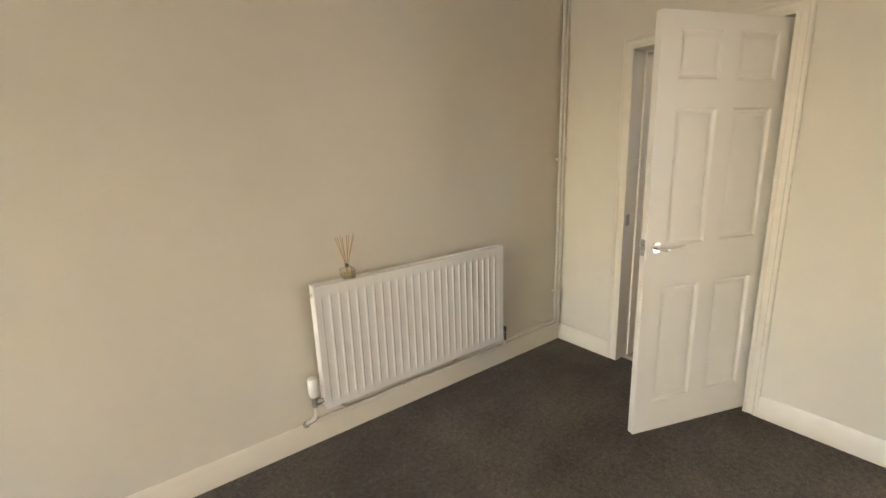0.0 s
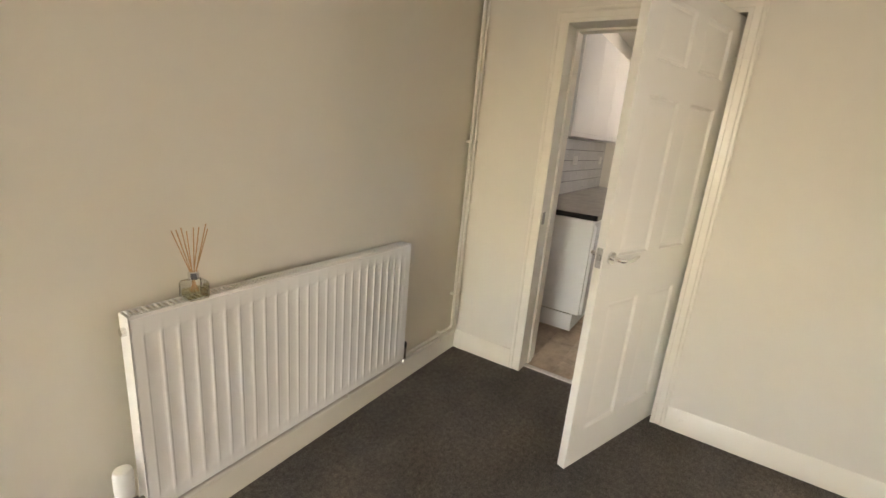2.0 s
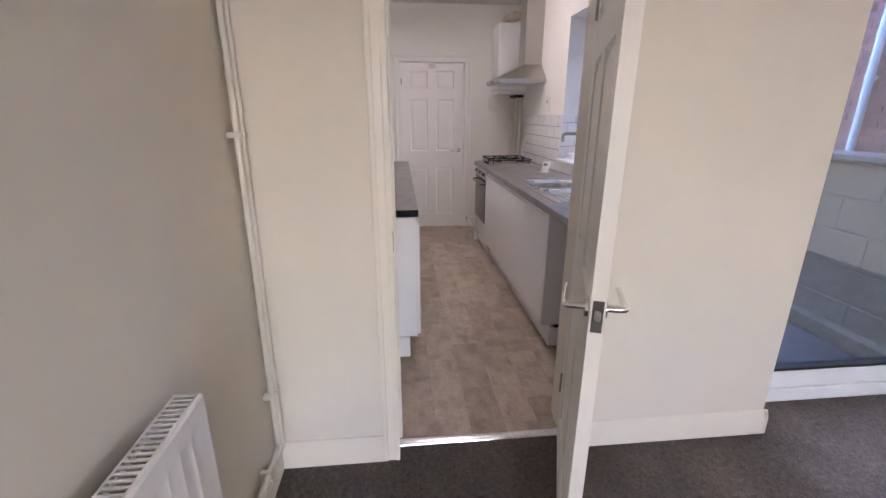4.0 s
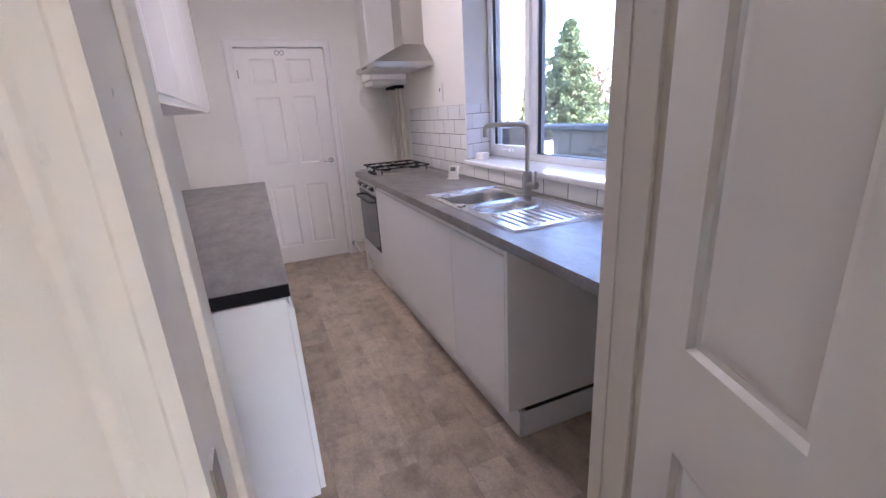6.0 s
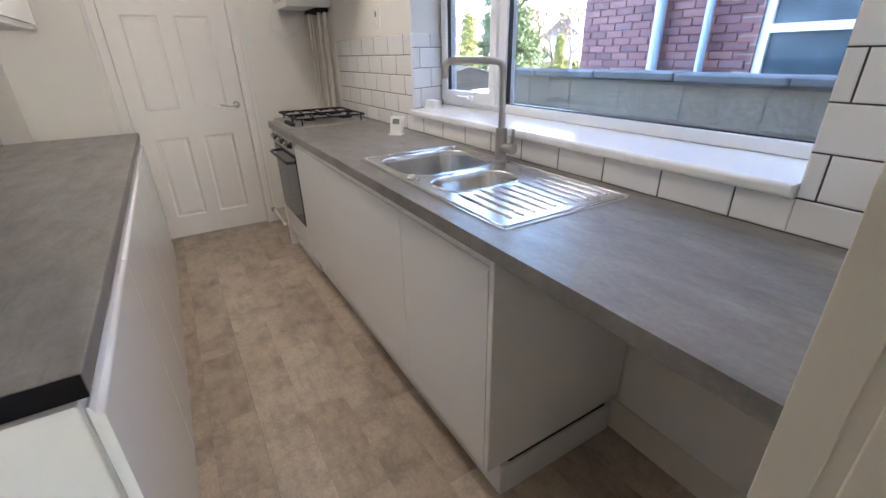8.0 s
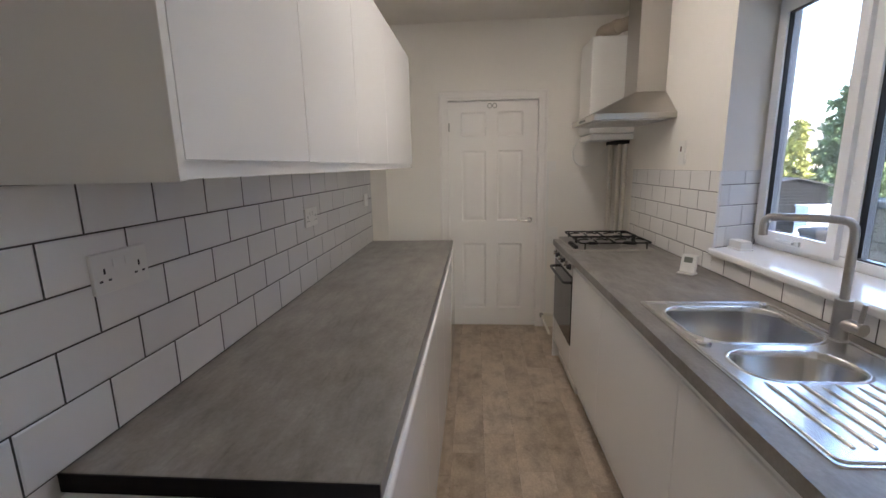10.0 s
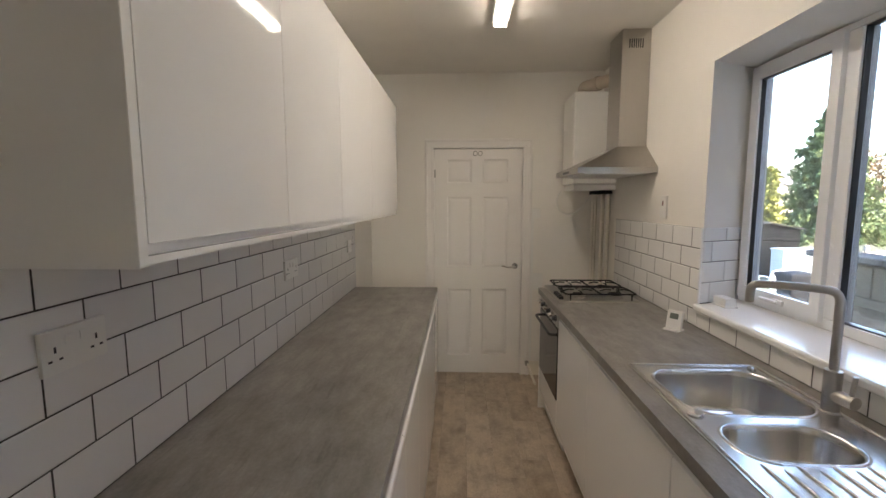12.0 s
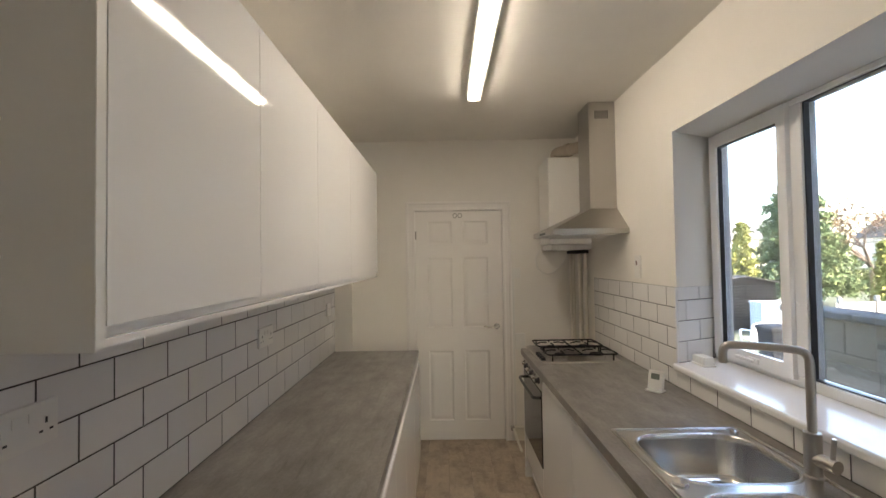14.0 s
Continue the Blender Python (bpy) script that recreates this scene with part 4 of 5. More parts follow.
wt_r = thing("worktop", (RTX0, RTY, WT0), "grey stone-effect laminate worktop around the steel sink and hob", "worktop")
part("top", holed_sheet(bmesh.new(), [(RTX0, YR + 0.002), (RTX1, YR + 0.002), (RTX1, RTY), (RTX0, RTY)], [[(SX0 + 0.03, SY0 + 0.03), (SX1 - 0.03, SY0 + 0.03), (SX1 - 0.03, SY1 - 0.03), (SX0 + 0.03, SY1 - 0.03)]], WT0, WT1), WORKTOP, wt_r)
part("end_strip", boxes((RTX1, RTX1 + 0.002, YR + 0.003, RTY - 0.001, WT0 + 0.001, WT1 - 0.001)), WORKTOP, wt_r)

for x0, x1 in ((4.382, 4.872), (4.872, 5.660), (5.660, 6.258)):
    base_unit(x0, x1, YR + 0.04, RFRONT, [(x0, x1)], "handleless gloss white base cabinet below the sink worktop", "base cabinets", 0.74 if x0 < 5.4 else WT0)
ep3 = thing("end_panel", (4.362, RFRONT, 0.15), "glossy white end panel beside the empty appliance space", "panel")
part("board", boxes((4.362, 4.381, YR + 0.004, RFRONT - 0.002, 0.150, WT0 - 0.001), bevel=0.001), GLOSS_WHITE, ep3)
part("edge_band", boxes((4.3625, 4.3805, RFRONT - 0.0018, RFRONT - 0.0008, 0.151, WT0 - 0.002)), PLASTIC, ep3, "pale plastic edge band")
pl2 = thing("plinth", (4.36, RTY - 0.06, 0), "white plinth board with a dark gap above it", "plinth", group="plinths")
part("board", boxes((4.366, 6.258, RTY - 0.090, RTY - 0.074, 0.0, 0.128)), CARCASS, pl2)
part("return_board", boxes((4.364, 4.378, YR + 0.03, RTY - 0.092, 0.0, 0.122)), CARCASS, pl2)
# dark filler block: the shade inside the gap is put into its colour
part("gap", boxes((4.372, 4.50, YR + 0.06, RTY - 0.11, 0.122, 0.149)), GAP_SHADE, pl2, "dark filler painting the shade in the gap above the plinth")
ep4 = thing("end_panel", (6.845, RFRONT, 0), "white end panel beside the oven reaching the floor", "panel")
part("board", boxes((6.827, 6.845, YR + 0.06, RFRONT + 0.003, 0.0, WT0 - 0.001), bevel=0.001), CARCASS, ep4)

oven = thing("built_in_oven", (6.261, RFRONT, 0.15), "black glass built-in oven with steel trim and knobs", "oven")
part("body", boxes((6.263, 6.824, YR + 0.05, RFRONT - 0.022, 0.255, 0.868)), BLACK_PLASTIC, oven)
part("control_panel", boxes((6.263, 6.824, RFRONT - 0.021, RFRONT + 0.003, 0.780, 0.868), bevel=0.002), STEEL, oven, "brushed steel control panel")
dr = part("door", boxes((6.265, 6.822, RFRONT - 0.021, RFRONT + 0.004, 0.325, 0.774), bevel=0.003), OVEN_GLASS, oven, "black glass oven door")
bm = bmesh.new()
tube(bm, soften([(6.307, RFRONT, 0.728), (6.307, RFRONT + 0.042, 0.728), (6.367, RFRONT + 0.045, 0.728), (6.717, RFRONT + 0.045, 0.728), (6.782, RFRONT + 0.042, 0.728), (6.782, RFRONT, 0.728)], 2), 0.009, 10)
part("door_handle", bm, BLACK_PLASTIC, dr, "dark bar handle")
for k in range(6):
    bm = bmesh.new()
    x = 6.317 + k * 0.09
    cyl(bm, (x, RFRONT + 0.003, 0.828), (x, RFRONT + 0.010, 0.828), 0.020, seg=18)
    cyl(bm, (x, RFRONT + 0.010, 0.828), (x, RFRONT + 0.028, 0.828), 0.015, 0.013, seg=18)
    part("knob", bm, CHROME if k % 2 else BLACK_PLASTIC, oven, "round control knob")
part("lower_panel", boxes((6.263, 6.824, RFRONT - 0.02, RFRONT, 0.150, 0.319), bevel=0.001), GLOSS_WHITE, oven, "white panel under the oven")
part("plinth_board", boxes((6.260, 6.826, RTY - 0.076, RTY - 0.060, 0.0, 0.140)), CARCASS, oven)

# sink
sink = thing("sink", (SX0, SY0, WT1), "stainless steel one and a half bowl sink with ribbed drainer", "sink")
bm = bmesh.new()
outer = rounded((SX0 + SX1) / 2, (SY0 + SY1) / 2, SX1 - SX0, SY1 - SY0, 0.018, 4)
holes = [rounded(*B1, 10), rounded(*B2, 10)]
ZT = WT1 + 0.004
edges = []
for lp in (outer, *holes):
    vs = [bm.verts.new((x, y, ZT)) for x, y in lp]
    edges += [bm.edges.new((vs[i], vs[(i + 1) % len(vs)])) for i in range(len(vs))]
bmesh.ops.triangle_fill(bm, use_beauty=True, use_dissolve=False, edges=edges)
rim = [e for e in bm.edges if e.is_boundary and all(v.co.x < SX0 + 0.02 or v.co.x > SX1 - 0.02 or v.co.y < SY0 + 0.02 or v.co.y > SY1 - 0.02 for v in e.verts)]
ex = bmesh.ops.extrude_edge_only(bm, edges=rim)
for v in ex["geom"]:
    if isinstance(v, bmesh.types.BMVert):
        v.co.z = WT1 - 0.001
        v.co.x += 0.002 if v.co.x > 5 else -0.002
part("deck", bm, SINK_STEEL, sink, smooth=30)
bm = bmesh.new()
lip = rounded((SX0 + SX1) / 2, (SY0 + SY1) / 2, SX1 - SX0 - 0.024, SY1 - SY0 - 0.024, 0.016, 4)
tube(bm, [(x, y, ZT) for x, y in lip], 0.0045, 8, True)
part("rim", bm, SINK_STEEL, sink, smooth=60)
for (cx, cy, w, h, r), deep, nm in ((B1, 0.155, "large_bowl"), (B2, 0.105, "small_bowl")):
    bm = bmesh.new()
    loops = []
    for grow, dz in ((0.012, 0.0), (0.006, 0.0035), (0.0, 0.002), (-0.004, -0.004), (-0.008, -0.02), (-0.018, -deep * 0.8), (-0.028, -deep * 0.92), (-0.045, -deep * 0.985), (-0.075, -deep)):
        loops.append([(x, y, ZT + dz) for x, y in rounded(cx, cy, w + 2 * grow, h + 2 * grow, max(r + grow, 0.01), 10)])
    loft(bm, loops, close_first=False)
    b = part(nm, bm, SINK_STEEL, sink, smooth=50)
    bm = bmesh.new()
    lathe(bm, (cx, cy, ZT - deep), [(0.040, 0), (0.042, 0.002), (0.034, 0.004), (0.030, 0.001), (0.010, 0.001)], 24)
    part("drain", bm, CHROME, b, "chrome drain")
for k in range(10):
    bm = bmesh.new()
    y = 1.168 + k * 0.0405
    tube(bm, [(4.455, y, ZT - 0.001), (4.47, y, ZT + 0.0005), (4.66 + 0.025 * (k % 2), y, ZT + 0.0005), (4.69 + 0.02 * (k % 2), y, ZT - 0.003)], 0.0055, 8)
    part("drainer_rib", bm, SINK_STEEL, sink, smooth=60)
bm = bmesh.new()
lathe(bm, (4.955, 1.556, ZT), [(0.022, 0), (0.023, 0.004), (0.020, 0.008), (0.006, 0.009)], 24)
part("waste_knob", bm, CHROME, sink, "round chrome waste knob")
bm = bmesh.new()
lathe(bm, (5.31, 1.163, ZT), [(0.014, 0), (0.015, 0.006), (0.008, 0.010)], 20)
part("plug_knob", bm, CHROME, sink)

tap = thing("kitchen_tap", (4.985, 1.150, ZT), "brushed steel mixer tap with a square swan neck spout", "tap")
bm = bmesh.new()
TX, TY = 4.985, 1.150
lathe(bm, (TX, TY, ZT), [(0.028, 0), (0.028, 0.003), (0.0225, 0.006), (0.0225, 0.125), (0.0215, 0.128), (0.012, 0.129)], 28)
part("body", bm, STEEL, tap)
ux, uy = 0.45, 0.893
bm = bmesh.new()
L = 0.215
tube(bm, [(TX, TY, ZT + 0.12), *soften([(TX, TY, 1.20), (TX, TY, 1.275), (TX + ux * 0.05, TY + uy * 0.05, 1.283), (TX + ux * (L - 0.035), TY + uy * (L - 0.035), 1.285), (TX + ux * L, TY + uy * L, 1.280), (TX + ux * L, TY + uy * L, 1.226)], 4)], 0.0122, 16)
part("spout", bm, STEEL, tap)
bm = bmesh.new()
hx, hy = -0.55, -0.1
cyl(bm, (TX, TY, ZT + 0.055), (TX - 0.068, TY - 0.010, ZT + 0.055), 0.019, seg=22)
part("cartridge", bm, STEEL, tap)
bm = bmesh.new()
cyl(bm, (TX - 0.055, TY - 0.008, ZT + 0.070), (TX - 0.058, TY - 0.012, ZT + 0.130), 0.0065, 0.006, seg=14)
part("lever", bm, STEEL, tap)

# hob
HX0, HX1, HY0, HY1 = 6.385, 6.915, 1.125, 1.628
hob = thing("gas_hob", (HX0, HY0, WT1), "stainless steel four burner gas hob with black iron grates", "hob")
part("base", loft(bmesh.new(), [[(x, y, WT1 + h) for x, y in rounded((HX0 + HX1) / 2, (HY0 + HY1) / 2, HX1 - HX0 - g, HY1 - HY0 - g, 0.02)] for g, h in ((0, 0), (0, 0.004), (0.01, 0.009), (0.05, 0.009), (0.06, 0.006))]), STEEL, hob)
for bx, by, br in ((6.52, 1.24, 0.045), (6.78, 1.24, 0.036), (6.52, 1.48, 0.036), (6.78, 1.48, 0.026)):
    bm = bmesh.new()
    lathe(bm, (bx, by, WT1 + 0.006), [(br + 0.012, 0), (br + 0.010, 0.008), (br, 0.012), (br, 0.018)], 22)
    bn = part("burner", bm, STEEL, hob)
    bm = bmesh.new()
    lathe(bm, (bx, by, WT1 + 0.0235), [(br, 0), (br, 0.005), (br - 0.006, 0.009)], 22)
    part("burner_cap", bm, BLACK_IRON, bn, "black burner cap")
for gx in (6.52, 6.78):
    bm = bmesh.new()
    z = WT1 + 0.048
    x0, x1, y0, y1 = gx - 0.115, gx + 0.115, 1.145, 1.585
    tube(bm, [(x, y, z) for x, y in rounded(gx, (y0 + y1) / 2, x1 - x0, y1 - y0, 0.02, 3)], 0.0055, 6, True)
    tube(bm, [(x0, (y0 + y1) / 2, z), (x1, (y0 + y1) / 2, z)], 0.0055, 6)
    for by in (1.24, 1.48):
        for a, b in (((x0, by), (gx - 0.025, by)), ((x1, by), (gx + 0.025, by)), ((gx, by - 0.095), (gx, by - 0.025)), ((gx, by + 0.095), (gx, by + 0.025))):
            tube(bm, [(*a, z), ((a[0] + b[0]) / 2, (a[1] + b[1]) / 2, z + 0.008), (*b, z + 0.006)], 0.005, 6)
    for px, py in ((x0, y0 + 0.03), (x1, y0 + 0.03), (x0, y1 - 0.03), (x1, y1 - 0.03)):
        tube(bm, [(px, py, WT1 + 0.007), (px, py, z)], 0.005, 6)
    part("grate", bm, BLACK_IRON, hob, "black cast iron pan grate")
for k in range(4):
    bm = bmesh.new()
    lathe(bm, (6.44 + 0.05 * k, 1.606, WT1 + 0.008), [(0.016, 0), (0.015, 0.018), (0.012, 0.02)], 16)
    part("knob", bm, BLACK_PLASTIC, hob, "black gas knob")

# extractor hood
hood = thing("extractor_hood", (6.69, YR, 1.73), "stainless steel chimney extractor hood above the hob", "hood")
hx0, hx1, hy1 = 6.402, 7.0, 1.535
fx0, fx1, fy1 = 6.585, 6.815, 1.235
loops = []
for x0, x1, y1, z in ((hx0, hx1, hy1, 1.714), (hx0, hx1, hy1, 1.748), (hx0 + 0.012, hx1 - 0.012, hy1 - 0.015, 1.754), (fx0 - 0.004, fx1 + 0.004, fy1 + 0.004, 1.891), (fx0 - 0.004, fx1 + 0.004, fy1 + 0.004, 1.898)):
    loops.append([(x0, YR + 0.001, z), (x1, YR + 0.001, z), (x1, y1, z), (x0, y1, z)])
part("canopy", loft(bmesh.new(), loops), STEEL, hood, smooth=20)
ch = part("chimney", boxes((fx0, fx1, YR + 0.001, fy1, 1.899, ZC + 0.004), bevel=0.002), STEEL, hood)
for k in range(7):
    part("vent_slot", boxes((fx0 - 0.0012, fx0 + 0.001, 1.105 + k * 0.0135, 1.112 + k * 0.0135, 2.500, 2.555)), BLACK_PLASTIC, ch, "dark vent slot")
part("filter", boxes((hx0 + 0.04, hx1 - 0.04, YR + 0.05, hy1 - 0.05, 1.708, 1.716)), ALU, hood, "aluminium grease filter")
part("control_strip", boxes((6.62, 6.78, hy1, hy1 + 0.002, 1.723, 1.738)), BLACK_PLASTIC, hood)

# boiler with its pipes
boiler = thing("boiler", (7.25, YR, 1.66), "white wall-hung gas boiler with flue and pipes", "boiler")
part("casing", boxes((7.09, 7.43, YR, 1.392, 1.675, 2.365), bevel=0.012, seg=3), PLASTIC, boiler)
part("lower_cover", boxes((7.10, 7.42, YR, 1.375, 1.628, 1.672), bevel=0.006), PLASTIC, boiler)
bm = bmesh.new()
tube(bm, soften([(7.25, 1.285, 2.36), (7.25, 1.285, 2.415), (7.24, 1.28, 2.43), (7.20, 1.25, 2.43), (7.05, 1.15, 2.43), (7.0, 1.11, 2.43), (7.0, YR, 2.43)], 3), 0.046, 20)
fl = part("flue", bm, FLUE_TAN, boiler, "stained beige plastic flue elbow")
bm = bmesh.new()
cyl(bm, (7.13, 1.203, 2.43), (7.155, 1.220, 2.43), 0.054, seg=22)
cyl(bm, (7.25, 1.285, 2.362), (7.25, 1.285, 2.385), 0.056, seg=22)
part("flue_collar", bm, FLUE_TAN, fl)
part("valve_block", boxes((7.105, 7.40, 1.08, 1.17, 1.598, 1.626), bevel=0.003), BLACK_IRON, boiler, "dark valve block under the boiler")
for k, (x, y, r) in enumerate(((7.13, 1.10, 0.014), (7.17, 1.135, 0.011), (7.24, 1.105, 0.014), (7.31, 1.165, 0.011), (7.38, 1.12, 0.011))):
    bm = bmesh.new()
    cyl(bm, (x, y, 0.02), (x, y, 1.60), r, seg=12)
    part("pipe", bm, PIPE_PAINT, boiler, "painted copper pipe")
bm = bmesh.new()
tube(bm, soften([(7.38, 1.16, 1.60), (7.39, 1.22, 1.50), (7.395, 1.32, 1.42), (7.40, 1.42, 1.46), (7.42, 1.44, 1.56), (7.42, 1.40, 1.63)], 4), 0.005, 8)
part("cable", bm, PLASTIC, boiler, "white looped cable")
gp = thing("gas_pipe", (7.2, YR + 0.06, 0.12), "white painted gas pipe with a dark valve at floor level", "pipe")
bm = bmesh.new()
tube(bm, soften([(6.99, 1.66, 0.115), (7.10, 1.66, 0.115), (7.42, 1.655, 0.115), (7.435, 1.64, 0.115), (7.435, 1.20, 0.115)], 3), 0.010, 10)
part("run", bm, PIPE_PAINT, gp)
part("valve", boxes((7.40, 7.445, 1.645, 1.675, 0.10, 0.132), bevel=0.004), BRASS_DARK, gp, "dull brass valve")

tr = thing("cable_trunking", (XE, 1.628, 0.14), "thin white plastic cable trunking beside the end door", "trunking")
part("channel", boxes((XE - 0.012, XE, 1.620, 1.636, 0.135, 1.398), bevel=0.002), PLASTIC, tr)
part("lid", boxes((XE - 0.015, XE - 0.0122, 1.619, 1.637, 0.135, 1.398), bevel=0.001), PLASTIC, tr)
socket((XE, 1.575, 0.845), (-1, 0, 0), 0.086, 0.146, "white cooker outlet plate on the end wall", "switch")

# small things on the sink side
th = thing("room_thermostat", (5.815, 1.205, WT1), "small white digital thermostat standing on the worktop", "thermostat")
bm = boxes((-0.036, 0.036, -0.012, 0.012, 0.008, 0.096), bevel=0.005)
bmesh.ops.rotate(bm, verts=bm.verts, cent=(0, 0, 0), matrix=Euler((radians(12), 0, radians(38))).to_matrix())
bmesh.ops.translate(bm, verts=bm.verts, vec=(5.815, 1.205, WT1))
part("case", bm, PLASTIC, th)
bm = boxes((-0.020, 0.020, 0.0115, 0.0130, 0.055, 0.082))
bmesh.ops.rotate(bm, verts=bm.verts, cent=(0, 0, 0), matrix=Euler((radians(12), 0, radians(38))).to_matrix())
bmesh.ops.translate(bm, verts=bm.verts, vec=(5.815, 1.205, WT1))
part("screen", bm, SCREEN, th, "grey display")
bm = boxes((-0.038, 0.038, -0.03, 0.03, 0.0, 0.008), bevel=0.003)
bmesh.ops.rotate(bm, verts=bm.verts, cent=(0, 0, 0), matrix=Euler((0, 0, radians(38))).to_matrix())
bmesh.ops.translate(bm, verts=bm.verts, vec=(5.815, 1.205, WT1))
part("stand", bm, PLASTIC, th)
sb = thing("alarm_box", (5.84, 0.955, WZ0 + 0.03), "small white plastic box lying on the window sill", "box")
part("case", boxes((5.785, 5.885, 0.930, 0.985, WZ0 + 0.03, WZ0 + 0.075), bevel=0.006), PLASTIC, sb)
part("base", boxes((5.780, 5.890, 0.925, 0.990, WZ0 + 0.0301, WZ0 + 0.038), bevel=0.002), PLASTIC, sb)

# strip light
led = thing("strip_light", (5.642, 2.018, ZC - 0.06), "lit white LED batten fixed along the kitchen ceiling", "ceiling light")
part("housing", boxes((4.888, 6.396, 1.968, 2.068, ZC - 0.024, ZC + 0.006), bevel=0.006), PLASTIC, led)
part("diffuser", loft(bmesh.new(), [[(x, 2.018 + u * 0.82, ZC - 0.022 - v) for u, v in ((0.036, -0.002), (0.036, 0.005), (0.031, 0.016), (0.018, 0.023), (0.0, 0.026), (-0.018, 0.023), (-0.031, 0.016), (-0.036, 0.005), (-0.036, -0.002))] for x in (4.896, 6.388)]), LED, led, "glowing white diffuser")
for x0, x1 in ((4.886, 4.895), (6.389, 6.398)):
    part("end_cap", boxes((x0, x1, 1.979, 2.057, ZC - 0.050, ZC - 0.020), bevel=0.003), PLASTIC, led)

# ---- outside ----
def fall(x, y):
    """Height of the ground: level beside the house, lower in the garden."""
    t = min(max((x - 8.2) / 4.5, 0.0), 1.0)
    return -0.06 - 1.2 * t * t * (3 - 2 * t) + (0.05 * noise.noise(Vector((x * 0.4, y * 0.4, 0.0))) if x > 9 else 0.0)


bm = bmesh.new()
xs = [-600, -100, -20, 3.7, 5, 6.5, 8, 8.6, 9.2, 9.8, 10.4, 11, 11.6, 12.2, 13, 15, 18, 22, 27, 34, 45, 70, 130, 300, 900]
ys = [-800, -200, -80, -50, -35, -26, -20, -16, -13, -10, -8, -6, -4.5, -3, -1.5, 0, 1.5, 4, 9, 20, 60, 200, 800]
gv = [[bm.verts.new((x, y, fall(x, y) - (0.12 if x < 3.75 and -2 < y < 3.3 else 0))) for y in ys] for x in xs]
for i in range(len(xs) - 1):
    for j in range(len(ys) - 1):
        bm.faces.new((gv[i][j], gv[i + 1][j], gv[i + 1][j + 1], gv[i][j + 1]))
solid("ground", bm, SOIL, "rough grassy garden ground falling away behind the house", "ground", smooth=60)
solid("pavement", boxes((3.77, 8.1, YB, YRO, -0.15, -0.05), bevel=0.004), PAVING, "wet-looking grey paved side passage", "paving")
solid("kerb", boxes((3.77, 6.8, YB + 0.0, YB + 0.10, -0.05, 0.06), bevel=0.012), BLOCK, "low concrete haunch along the boundary wall", "kerb")

# boundary wall of concrete blocks with coping stones
BX1, BH, BT = 6.86, 1.125, 0.16
bw = thing("boundary_wall", (5.0, YB - 0.08, -0.06), "grey concrete block garden wall with weathered coping", "garden wall", kind="structure")
part("mortar_core", boxes((3.80, BX1 - 0.004, YB - BT + 0.006, YB - 0.0035, -0.2, BH - 0.002)), MORTAR, bw)
_o = ORIGIN[bw]


def piece(name, me, parent, at, turn=0.0):
    ob = new(name, me)
    ob.parent = parent
    ob.matrix_local = pose(*(Vector(at) - (ORIGIN.get(root_of(parent)) or Vector((0, 0, 0)))), 0, 0, turn)
    return ob


def block_mesh(name, w, d, h, mat, bev):
    return finish(name, boxes((0, w, 0, d, 0, h), bevel=bev, seg=1), mat, None)


full = block_mesh("block", 0.440, BT, 0.215, BLOCK, 0.006)
half = block_mesh("block", 0.215, BT, 0.215, BLOCK, 0.006)
for r in range(5):
    x, z = 3.875, -0.002 + r * 0.2255
    while x < BX1 - 0.2:
        w = 0.215 if (r % 2 and x < 3.9) or x + 0.44 > BX1 + 0.01 else 0.440
        piece("block", full if w > 0.3 else half, bw, (x, YB - BT + 0.003 * random.uniform(-1, 1), z))
        x += w + 0.010
cope = block_mesh("coping_stone", 0.595, 0.235, 0.05, COPING, 0.010)
piece("coping_stone", block_mesh("coping_stone", 0.275, 0.235, 0.05, COPING, 0.010), bw, (3.802, YB - BT - 0.035, BH + 0.003))
for k in range(3, 8):
    piece("coping_stone", cope, bw, (2.30 + k * 0.602 - 0.02, YB - BT - 0.035, BH + 0.002 + 0.004 * random.uniform(-1, 1)), random.uniform(-0.4, 0.4))

# the neighbour's house; its unseen upper wall is made tall to block the sun
NX1 = 7.77
nh = thing("neighbour_house", (5.0, YN - 2.0, -0.1), "red-purple brick neighbouring house with grey downpipes", "house")
NW = (4.72, 5.78, 0.95, 1.80)      # window opening x0, x1, z0, z1
bricks_x0, bricks_z0, bricks_z1 = 4.6, 0.90, 2.70
part("wall", boxes((-4.6, bricks_x0, YN - 6, YN, -0.2, 6.0), (bricks_x0, NX1, YN - 6, YN - 0.13, -0.2, 6.0), (bricks_x0, NX1, YN - 0.13, YN, -0.2, bricks_z0), (bricks_x0, NX1, YN - 0.13, YN, bricks_z1, 6.0),
                   (bricks_x0, NW[0], YN - 0.13, YN - 0.012, bricks_z0, bricks_z1), (NW[1], NX1 - 0.006, YN - 0.13, YN - 0.012, bricks_z0, bricks_z1), (NW[0], NW[1], YN - 0.13, YN - 0.012, NW[3], bricks_z1), (NW[0], NW[1], YN - 0.13, YN - 0.012, bricks_z0, NW[2])), BRICKWORK, nh, smooth=None)
bm = bmesh.new()
for v in ((-4.8, YN + 0.25, 5.95), (NX1 + 0.2, YN + 0.25, 5.95), (NX1 + 0.2, YN - 6.2, 5.95), (-4.8, YN - 6.2, 5.95), (-4.8, YN - 3, 8.2), (NX1 + 0.2, YN - 3, 8.2)):
    bm.verts.new(v)
bm.verts.ensure_lookup_table()
V = bm.verts
